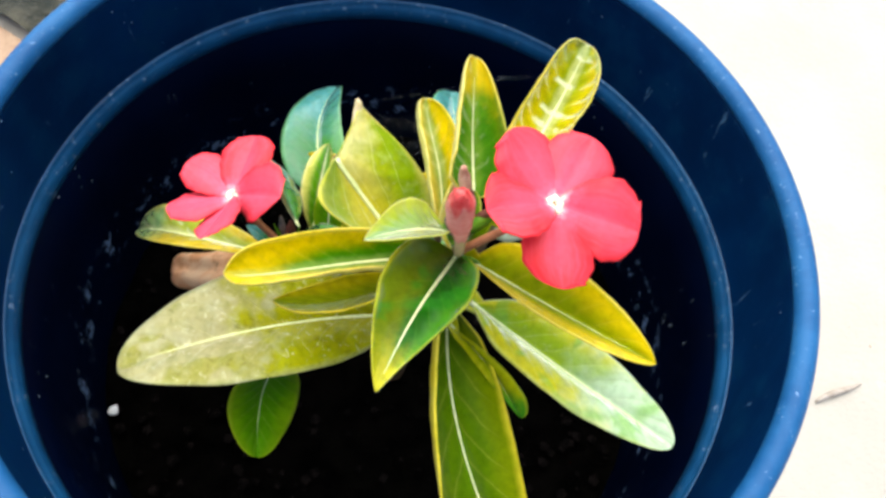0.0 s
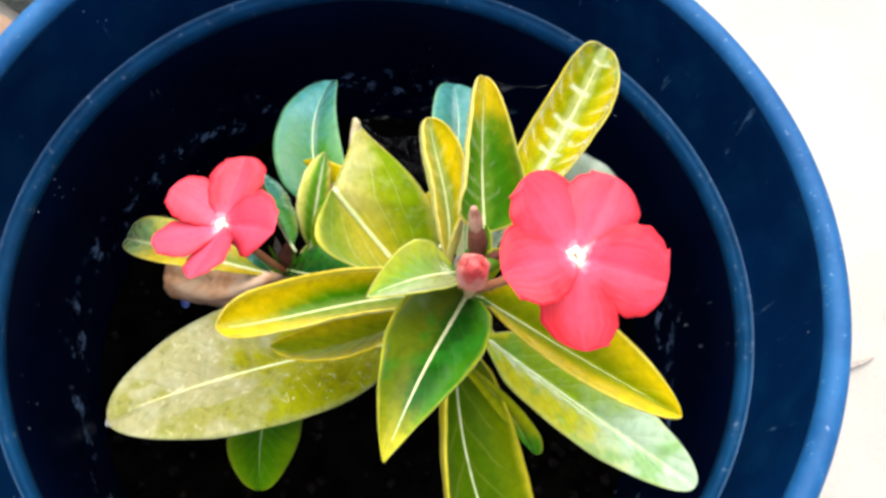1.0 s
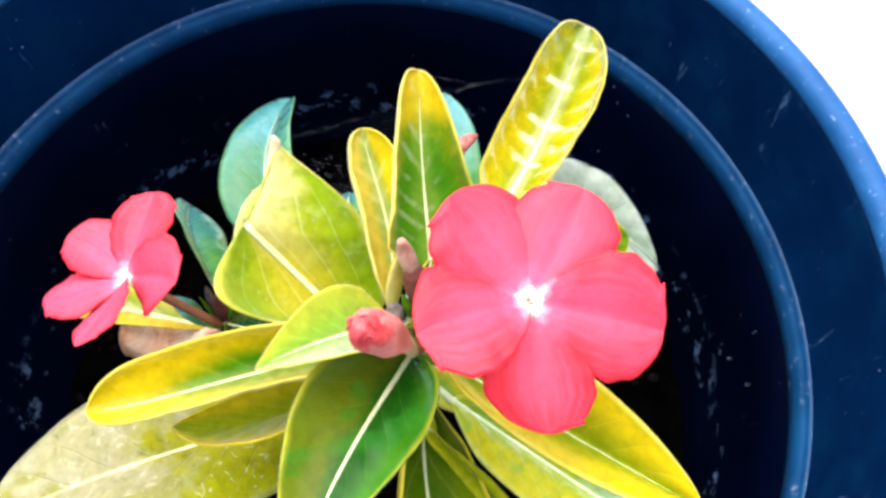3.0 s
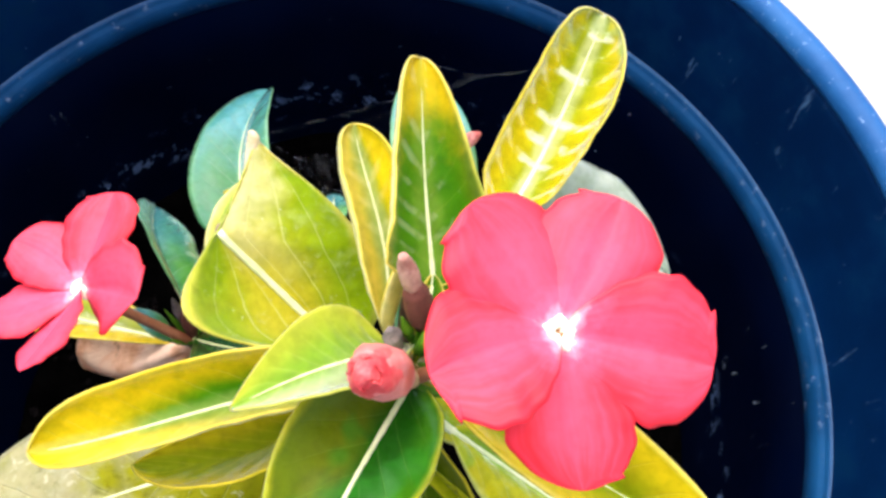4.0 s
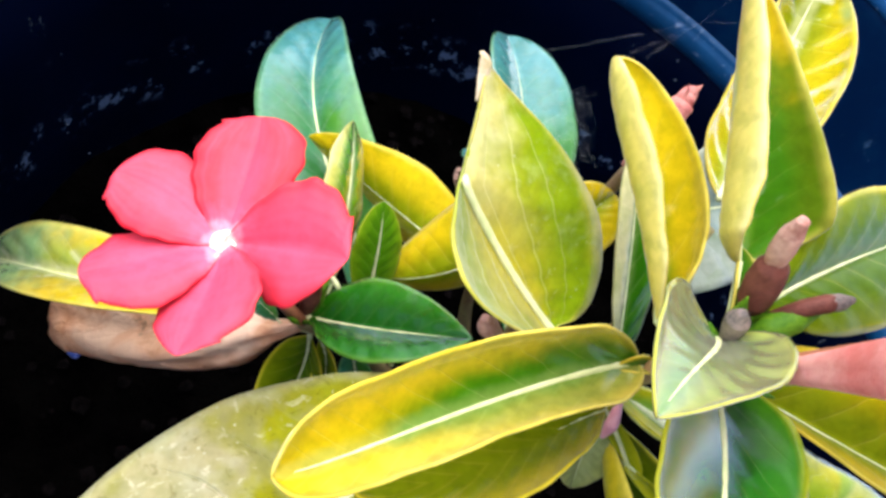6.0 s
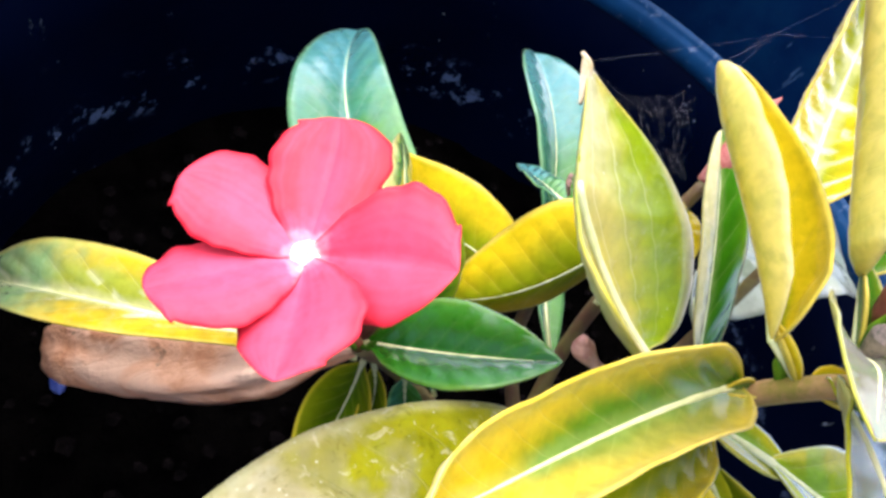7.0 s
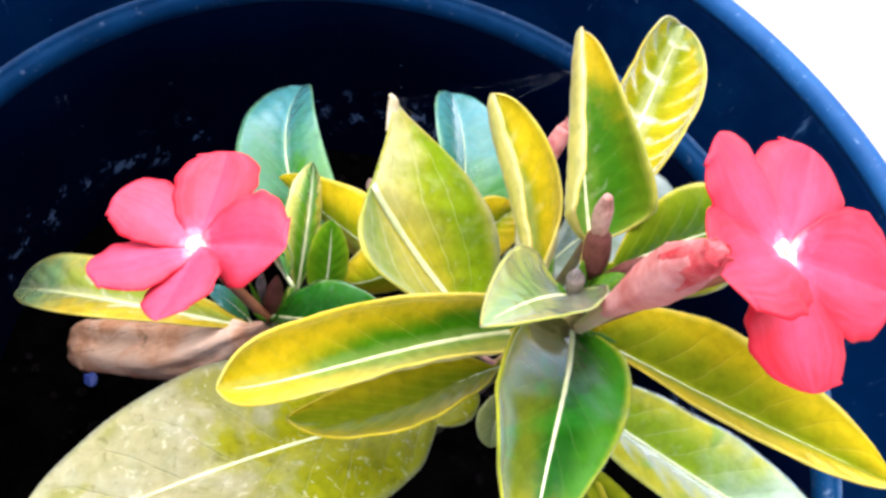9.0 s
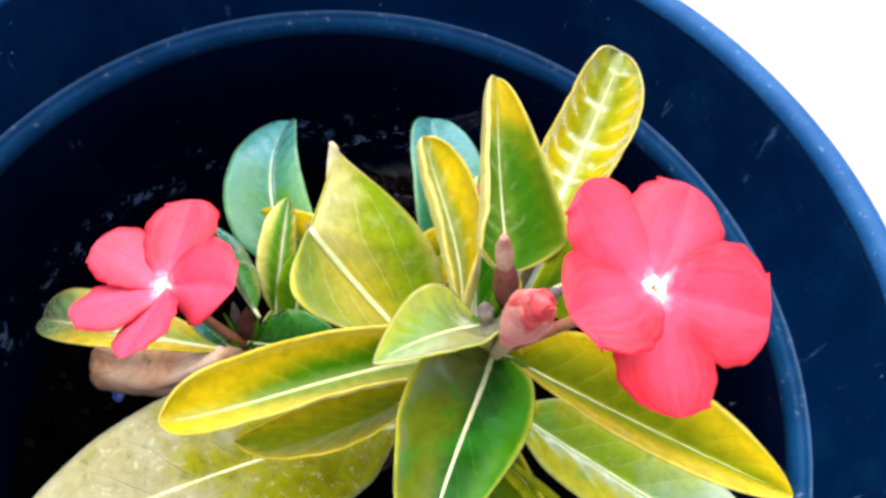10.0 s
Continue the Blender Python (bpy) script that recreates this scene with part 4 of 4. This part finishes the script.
leaf((4.5, -21.6, 273.7), (-22.8, -2.0, 297.9), (-17.0, 21.7, 299.4), (-23.3, -6.8, 26.7), (24.9, -5.1, -13.0), 1.15, 0.69, 0.0, blemished, split=0.62, r_end=(29.4, 3.4, -6.5), bow=(0.2, 0.6, -3.2), cut_bow=(-0.3, -2.8, -0.6), cut_prof=(0.42, 0.88), ribw=1.3, rib_end=0.85, proud=0.6, puff=-0.05, wave=0.2, curl=0.3, stalk=(19.5, -28, 275), label="broad olive leaf with a blemished pale edge")
leaf((27.2, -23.7, 253.4), (22.9, -2.2, 274.1), (23.3, 25.1, 286.3), (-4.5, 1.3, 2.2), (7.5, 0.1, 0.0), 1.05, 0.55, -0.50, variegated, stalk=(18, -27, 247))
leaf((34.5, 4, 255.5), (66, 23.5, 257.5), (96.0, 13.4, 248.8), (0.4, 17, 9.1), (1.0, -21, 2.0), 0.84, 0.5, -0.21, chalky, wave=0.9, pucker=0.7, stalk=(33, -4, 256), label="chalky grey-green crumpled leaf")
leaf((4, -4, 262), (12, 5, 271), (21.5, 13.0, 273.7), (-5, 5, 5), (6, -5, 3), 1.0, 0.6, 0.0, golden)
leaf((-27, -5, 240), (-26.5, 3, 251), (-27, 12, 260), (-6, 0, 1.5), (5.5, 1, -1), 1.0, 0.6, 0.0, fern)
leaf((-1, 18, 262), (-3, 26, 257), (-4, 34.5, 250.5), (-4, -1, 2), (4, 0, 2), 1.0, 0.7, 0.0, teal, label="small blue-green leaf")
leaf((18, -34, 262), (16.5, -39.5, 257), (15.5, -46, 251.5), (-6, -1, 2), (6, -2, 1), 1.0, 0.6, 0.0, underside)
leaf((-46, -10, 240), (-52, -5.5, 242), (-59, -1.5, 243), (-1.5, -2.5, 0.8), (1.5, 2.5, 0.8), 1.0, 0.8, 0.0, teal, label="tiny blue-green leaf", ribw=0.3)

leaf((-36, -12, 236), (-33, -19.5, 220), (-40, -36, 210), (-3.5, 1.2, 3.5), (3, -2.5, 1), 1.0, 0.7, -0.2, olive)
leaf((-28, -13, 232), (-25, -19, 222), (-23, -28, 213), (-5, 0, 2), (5, -1.5, 1), 1.0, 0.7, 0.0, teal, label="small blue-green leaf")

# ---- flowers ----
def flower(c, n, petals, tube_to, label):
    """Five overlapping petals round a pale eye, on a thin tube. petals: middle, tip, the two side vectors, and the width profile."""
    c, n = np.array(c, float), np.array(n, float) / np.linalg.norm(n)
    back = c - n * 5
    tv, tf = tube([V(c - n * 0.6), V(back), V((back + np.array(tube_to)) / 2 + n * -1.0), V(tube_to)], [0.0016, 0.0014, 0.0013, 0.0015], 12)
    head = planted("flower", tv, tf, tube_mat, label)
    for k, (m, tip, l, r, a, b, tw) in enumerate(petals):
        vs, fs, uvs, _, _ = blade(c, m, tip, l, r, a, b, tw, nu=12, nv=52, thick=0.3, puff=0.07, pucker=0.0, wave=0.3, seed=40 + 5 * k + int(abs(c[0])), taper=0, cusp=0.26)
        planted("petal", np.array(vs) * MM, fs, petal_mat, "", head, uvs)
    ring = []
    fs = []
    e1 = np.cross(n, (0.3, 1.0, 0.2))
    e1 /= np.linalg.norm(e1)
    e2 = np.cross(n, e1)
    prof = [(0.6, -0.3), (0.75, 0.45), (1.1, 0.92), (1.7, 1.0), (2.1, 0.85), (2.5, 0.6), (2.8, 0.1), (2.7, -1.2)]
    seg = 40
    for rr, zz in prof:
        for k in range(seg):
            g = 2 * math.pi * k / seg
            w = rr * (1 + (0.13 * math.cos(5 * g + 0.4) + 0.05 * math.cos(10 * g) + 0.03 * math.cos(8 * g) if rr > 2.2 else 0))
            ring.append(V(c + e1 * math.cos(g) * w + e2 * math.sin(g) * w + n * zz))
    for i in range(len(prof) - 1):
        for k in range(seg):
            j = (k + 1) % seg
            fs.append((i * seg + k, i * seg + j, (i + 1) * seg + j, (i + 1) * seg + k))
    planted("eye", ring, fs, eye_mat, "creamy white eye", head)
    pv = [V(c + n * 0.2)] + [V(c + e1 * math.cos(g) * 0.76 + e2 * math.sin(g) * 0.76 + n * 0.3) for g in np.linspace(0, 2 * math.pi, 13)[:-1]]
    planted("throat", pv, [(0, 1 + k, 1 + (k + 1) % 12) for k in range(12)], pore_mat, "orange pore", head)
    return head


flower((42.4, -35.3, 337.3), (0.2, -0.2, 0.95), [
    ((35.3, -26.7, 341.7), (27.7, -18.7, 346.5), (7.4, 8.8, -2.4), (-8.2, -7.6, 0.1), 1.39, 0.49, 0.14),
    ((47.9, -24.2, 339.0), (53.0, -13.2, 340.7), (10.3, -2.3, -2.8), (-9.5, 4.3, 1.3), 1.40, 0.52, -0.02),
    ((55.3, -36.0, 334.8), (68.1, -38.2, 332.6), (-1.2, -11.3, -3.6), (2.3, 10.7, 5.6), 1.41, 0.48, 0.00),
    ((44.3, -46.4, 333.8), (46.6, -57.4, 330.1), (-10.5, -0.3, -0.5), (10.3, 0.9, -1.9), 1.39, 0.52, 0.06),
    ((32.6, -39.8, 341.8), (22.5, -44.6, 344.8), (-4.5, 10.4, 0.2), (4.5, -10.1, 2.9), 1.40, 0.50, -0.14),
], (21.0, -33.5, 301.0), "open coral red flower with a white eye")
flower((-59.1, -8.0, 275.8), (-0.31, 0.05, 0.94), [
    ((-56.7, 3.9, 278.6), (-54.7, 15.9, 280.0), (9.4, -0.4, 4.2), (-9.4, 0.8, -1.4), 1.41, 0.48, 0.09),
    ((-68.2, -1.0, 275.4), (-78.3, 4.1, 274.7), (3.7, 8.2, -0.1), (-4.5, -6.6, -1.4), 1.42, 0.51, -0.06),
    ((-70.2, -11.7, 274.4), (-81.6, -14.5, 272.4), (-2.9, 8.1, -6.3), (3.2, -9.3, 4.5), 1.39, 0.48, 0.03),
    ((-60.7, -19.2, 279.7), (-64.3, -30.4, 283.1), (-6.6, 2.2, -6.8), (8.2, 0.4, 7.4), 1.38, 0.63, -0.18),
    ((-48.8, -10.5, 282.9), (-40.0, -15.3, 290.3), (-2.5, -9.4, -4.4), (0.4, 9.6, 6.7), 1.41, 0.61, -0.40),
], (-41.0, -10.0, 241.5), "open coral red flower with a white eye")


# ---- stems and buds ----
def stem(path, radii, mat, name="stem", label="", rough=0.0, sides=10, squash=1.0, parent=None, folds=0.0):
    vs, fs = tube([V(p) for p in path], [r * MM for r in radii], sides, squash, rough, len(path), folds)
    return planted(name, vs, fs, mat, label, parent)


stem([(10, -15, 112), (12, -19, 160), (14.5, -24, 215), (17, -26.5, 245)], [4.2, 3.6, 3.0, 2.6], bark_mat, "stem", "brown woody main stem", 0.10)
stem([(16.8, -26.3, 243), (18.5, -27, 262), (20.3, -28.3, 283), (20.8, -31, 296), (20.6, -33, 303)], [2.5, 2.3, 2.2, 2.1, 1.5], young_stem_mat, "stem", "young pinkish green stem top", 0.04)
stem([(12, -22, 165), (-8, -16, 205), (-30, -11, 232), (-41, -10, 241)], [2.6, 2.2, 1.9, 1.7], stem_mat)
stem([(13, -26, 190), (18, 0, 225), (20, 12, 262), (22.1, 16.3, 280)], [2.2, 1.9, 1.7, 1.4], stem_mat)
stem([(14, -28, 205), (32, -12, 240), (40, 4, 280)], [2.0, 1.7, 1.3], stem_mat)
stem([(14, -26, 200), (2, -2, 225), (-2, 8, 255)], [2.0, 1.7, 1.3], stem_mat)


def bud(path, radii, mat, label, tip_mat=None, tip=None, tip_r=None, sides=14, folds=0.0):
    ob = stem(path, radii, mat, "bud", label, 0.015, sides, folds=folds)
    if tip:
        stem(tip, tip_r, tip_mat, "bud_tip", "", 0.02, sides, parent=ob, folds=max(folds, 0.05))
    return ob


bud([(22.3, -24.6, 305.5), (22.0, -23.6, 308), (21.2, -22.0, 312), (20.4, -20.8, 315.3), (19.8, -20.1, 317.2)], [1.3, 2.6, 3.0, 2.6, 1.4], bud_mat, "upright dusky bud with a pink tip", bud_tip_mat, [(20.0, -20.3, 316.4), (19.3, -19.5, 319), (18.6, -18.7, 322), (17.9, -18.1, 325.4)], [1.7, 1.95, 1.85, 0.9])
bud([(20.6, -34.3, 302), (19.8, -36.2, 312), (18.3, -39, 324), (16.5, -42.2, 336), (15.2, -44.6, 346), (14.5, -46.6, 352.5)], [1.1, 1.5, 2.7, 4.0, 4.0, 2.7], wilt_mat, "wilted pink flower rolled up on its tube", wilt_tip_mat, [(15.3, -44.4, 345.4), (14.7, -46.4, 351.5), (14.2, -47.6, 355.5), (14.6, -48.3, 357)], [3.6, 3.1, 1.8, 0.3], 24, 0.06)
bud([(18.8, -28.5, 271), (18.9, -32.5, 269), (18.7, -35.6, 266), (18.0, -37.2, 262.5)], [0.7, 0.9, 1.5, 0.8], pink_bud_mat, "small pink bud under the leaves")
bud([(17.8, -29.5, 304), (17.0, -28.6, 308), (16.4, -27.9, 310.3), (15.9, -27.4, 312.3)], [0.8, 1.8, 2.0, 0.7], grey_bud_mat, "tiny grey bud")
bud([(21.8, -29.2, 305), (23.8, -28.2, 308.5), (26.6, -27.2, 311), (29.6, -26.6, 313)], [1.2, 2.4, 2.3, 0.5], green_bud_mat, "small green bud")
bud([(23.5, -26.5, 309), (26.5, -26.2, 313), (29.5, -26.0, 315.3), (32.0, -25.8, 316.6)], [0.8, 1.4, 1.5, 0.6], bud_mat, "tiny brown bud with a grey tip", grey_bud_mat, [(29.2, -26.0, 315.1), (31.0, -25.9, 316), (32.8, -25.7, 317)], [1.3, 1.4, 0.4])
bud([(20.2, -27.5, 286.5), (19.2, -25.2, 289), (18.4, -23.4, 291.5)], [0.9, 1.6, 0.4], green_bud_mat, "small green bud at a leaf joint")
bud([(22.1, 16.3, 279.5), (25, 20, 284.5), (30.1, 27.0, 291)], [1.9, 2.9, 2.6], red_bud_mat, "small red closed bud", red_bud_mat, [(30.0, 27, 291), (33.5, 31.0, 290.0), (35.5, 33.0, 289.0)], [2.2, 1.7, 0.5])
bud([(-40.5, -8, 242), (-40.4, -6.5, 248), (-40.2, -5, 252), (-40.1, -4, 256)], [1.6, 2.5, 1.9, 0.3], bud_mat, "small brown pointed bud")
bud([(-43, -6, 243), (-44, -3.5, 250), (-44.3, -2, 254.5)], [0.7, 1.4, 0.3], grey_bud_mat, "tiny grey bud")
bud([(17.5, -31.5, 266), (4, -25, 268), (-6, -21, 271), (-10.5, -19.7, 275), (-12, -19, 278)], [0.7, 0.7, 1.0, 2.2, 0.8], bud_tip_mat, "small dusky pink bud beside the broad leaf")
for p, q, w in (((22.5, -27, 303), (24, -23, 312), 1.3), ((20.5, -27, 303), (18, -24.5, 311.5), 1.3), ((21.5, -24, 303), (22, -19.5, 310), 1.2), ((-43, -8, 243), (-47, -4, 251), 0.8), ((-39, -9, 243), (-37, -5, 252), 0.8), ((-42, -11, 243), (-45, -12, 249), 0.7), ((18, -31, 303), (14.5, -27, 306), 0.9), ((24, -31, 303), (29, -31, 304.5), 0.9), ((22, -35, 300), (28, -37.5, 301.5), 1.0)):
    m = tuple((x + y) / 2 for x, y in zip(p, q))
    stem([p, m, q], [0.5, w, 0.15], green_bud_mat, "bract")

for p, m, q, w in (((30, 27, 291), (32, 29, 293), (33, 29.6, 294.4), 0.8), ((30, 27, 290), (32, 29.5, 290), (34, 30.6, 291), 0.8), ((29.5, 26.5, 291), (30, 28.5, 293.5), (29.6, 29.2, 294.6), 0.7)):
    stem([p, m, q], [0.5, w, 0.12], red_bud_mat, "bract", "ragged dry red tip", squash=0.4)
stem([(20.7, -34.1, 300.5), (20.1, -35.5, 308), (19.2, -37.4, 317.5)], [1.5, 1.7, 2.05], calyx_mat, "bract", "orange beige calyx")
# ragged petal ends of the wilted flower
for k in range(5):
    g = k * 1.257 + 0.3
    o = np.array((math.cos(g), math.sin(g), 0.0))
    c = np.array((14.4, -47.2, 354.0))
    vs, fs, uvs, _, _ = blade(c + o * 0.8 - (0, 0, 3), c + o * (1.5 + 0.2 * (k % 2)), c + o * (1.3 + 0.6 * (k % 3)) + (0, 0, 2.4 - 0.8 * (k % 2)), (1.2 * -o[1], 1.2 * o[0], 0.3), (1.1 * o[1], -1.1 * o[0], 0.2), 0.9, 0.6, 0.5 - 0.3 * k, nu=6, nv=14, thick=0.25, puff=0.25, pucker=0.0, wave=0.5, seed=70 + k, taper=0)
    planted("petal", np.array(vs) * MM, fs, wilt_tip_mat, "ragged wilted petal end", None, uvs)

stem([(-19.0, 14, 297.6), (-18.2, 18, 298.9), (-17.6, 21.5, 300.0), (-18.6, 23.0, 300.2)], [0.4, 1.1, 1.5, 0.7], dry_tip_mat, "dry_tip", "curled brown leaf tip", 0.10, squash=0.3)
stem([(-22.6, -2.6, 295.6), (-23.4, -1.6, 297.0), (-23.0, -0.2, 297.6), (-22.2, 0.2, 296.8)], [0.3, 0.45, 0.4, 0.2], bark_mat, "dry_hook", "black dried end of the midrib", sides=7)
# small spiky bracts crowd both shoots
rng = np.random.RandomState(33)
for at, reach, count in (((21, -30, 302), 7.0, 9), ((-40.5, -8.5, 242), 6.0, 9)):
    for k in range(count):
        g = rng.uniform(0, 6.283)
        o = np.array((math.cos(g), math.sin(g), 0.0))
        p = np.array(at) + o * 1.2
        q = p + o * reach * rng.uniform(0.2, 0.55) + np.array((0, 0, reach * rng.uniform(0.5, 1.0)))
        stem([tuple(p), tuple((p + q) / 2 + o * 0.5), tuple(q)], [0.35, rng.uniform(0.45, 0.8), 0.1], green_bud_mat, "bract", sides=6)

# the dead leaf still hangs from the side shoot, dry and curled
vs, fs = tube([V(p) for p in ((-40, -10, 240), (-46, -9, 230), (-55, -6, 214), (-70, -1, 195), (-84, 4.5, 180), (-97, 10.5, 167), (-103, 13, 161))], [r * MM for r in (1.0, 2.5, 8.0, 10.5, 10.3, 9.6, 6.5)], 30, 0.95, 0.02, 4, 0.13)
planted("leaf", vs, fs, dead, "dead brown leaf, dry and rolled up, hanging down")


# ---- spider silk between the leaf tips ----
def strand(points, sag, r=0.03):
    pts = []
    for p, q in zip(points[:-1], points[1:]):
        for i in range(9):
            f = i / 8
            m = np.array(p, float) * (1 - f) + np.array(q, float) * f
            m[2] -= sag * 4 * f * (1 - f)
            pts.append(V(m))
    return tube(pts, [r * MM] * len(pts), 4)


BROAD_TIP, UPRIGHT_TIP, SLIM_TIP, KNOT, RED_BUD = (-16.7, 22.5, 299), (19.6, 25.6, 325), (5.4, 22.2, 305.5), (34.5, 45.0, 296.5), (34, 32, 291)
web = [
    strand([BROAD_TIP, KNOT], 0.6, 0.005),
    strand([KNOT, UPRIGHT_TIP], 0.3, 0.005),
    strand([SLIM_TIP, KNOT], 0.3, 0.0045),
    strand([(6.2, 20, 304), KNOT, (52, 44, 302)], 0.3, 0.0045),
    strand([BROAD_TIP, (-4, 17, 296), (5.0, 18.5, 301)], 0.8, 0.0045),
]
# a torn net between the broad leaf, the slim leaf and the red bud
rng = np.random.RandomState(12)
ROWS, COLS = 9, 10
A, B, C, D = (np.array(p, float) for p in ((-12, 18, 296), (3.5, 19, 301), (9, 11, 287), (-3, 9, 286)))
net = np.zeros((ROWS, COLS, 3))
for i in range(ROWS):
    for j in range(COLS):
        f, g = i / (ROWS - 1), j / (COLS - 1)
        net[i, j] = (A * (1 - g) + B * g) * (1 - f) + (D * (1 - g) + C * g) * f + rng.uniform(-1.3, 1.3, 3)
for i in range(ROWS):
    for j in range(COLS):
        for p, q in ((i, j + 1), (i + 1, j), (i + 1, j + 1), (i + 2, j + 1)):
            if p < ROWS and q < COLS and rng.uniform() < 0.42:
                web.append(strand([net[i, j], net[p, q]], 0.2, 0.0035))
wv, wf = [], []
for vs, fs in web:
    o = len(wv)
    wv += vs
    wf += [tuple(x + o for x in f) for f in fs]
tagged(new("spider_web", mesh_from("spider_web", wv, wf, silk_mat)), "fine torn spider web strung between the leaf tips", "spider web", kind="stuff")


# ---- round the pot ----
def patch(name, outline, z, mat, label, category):
    bm = bmesh.new()
    top = [bm.verts.new((x, y, z)) for x, y in outline]
    low = [bm.verts.new((x, y, -0.01)) for x, y in outline]
    bm.faces.new(top)
    for i in range(len(outline)):
        j = (i + 1) % len(outline)
        bm.faces.new((low[i], low[j], top[j], top[i]))
    bmesh.ops.recalc_face_normals(bm, faces=bm.faces)
    me = bpy.data.meshes.new(name)
    bm.to_mesh(me), bm.free()
    me.materials.append(mat)
    return tagged(new(name, me), label, category, kind="structure")


def earth():
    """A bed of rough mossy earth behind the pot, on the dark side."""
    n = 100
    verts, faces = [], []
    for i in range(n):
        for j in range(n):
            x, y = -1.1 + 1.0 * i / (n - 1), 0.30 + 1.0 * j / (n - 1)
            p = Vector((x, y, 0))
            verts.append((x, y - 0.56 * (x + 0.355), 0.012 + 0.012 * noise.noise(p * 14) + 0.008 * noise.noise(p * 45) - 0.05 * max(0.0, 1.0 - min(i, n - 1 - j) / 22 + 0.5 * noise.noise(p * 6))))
    for i in range(n - 1):
        for j in range(n - 1):
            a = i * n + j
            faces.append((a, a + n, a + n + 1, a + 1))
    return mesh_from("earth", verts, faces, moss_mat)


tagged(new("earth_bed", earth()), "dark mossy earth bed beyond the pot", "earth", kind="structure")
patch("paving_slab", [(-0.30, 0.262), (-0.95, 0.626), (-1.15, 0.28), (-0.50, -0.08)], 0.012, slab_mat, "tan paving slab beside the pot", "paving slab")

rng = np.random.RandomState(21)
for i in range(34):
    x, y = rng.uniform(0.2, 0.62), rng.uniform(-0.15, 0.62)
    if math.hypot(x, y) < 0.2:
        continue
    s = rng.uniform(0.0006, 0.0016)
    chip("pebble", (x, y, s * 0.3), s, pebble_mat, 30 + i, "small brown pebble on the pale ground", "pebble")["group"] = "pebbles on the ground"
tv, tf = tube([(0.334, 0.034, 0.002), (0.347, 0.041, 0.003), (0.362, 0.046, 0.0025), (0.374, 0.052, 0.002)], [0.001, 0.0026, 0.0018, 0.0006], 7, 1.0, 0.2, 3)
tagged(new("twig", mesh_from("twig", tv, tf, twig_mat)), "short grey twig lying on the pale ground", "twig")
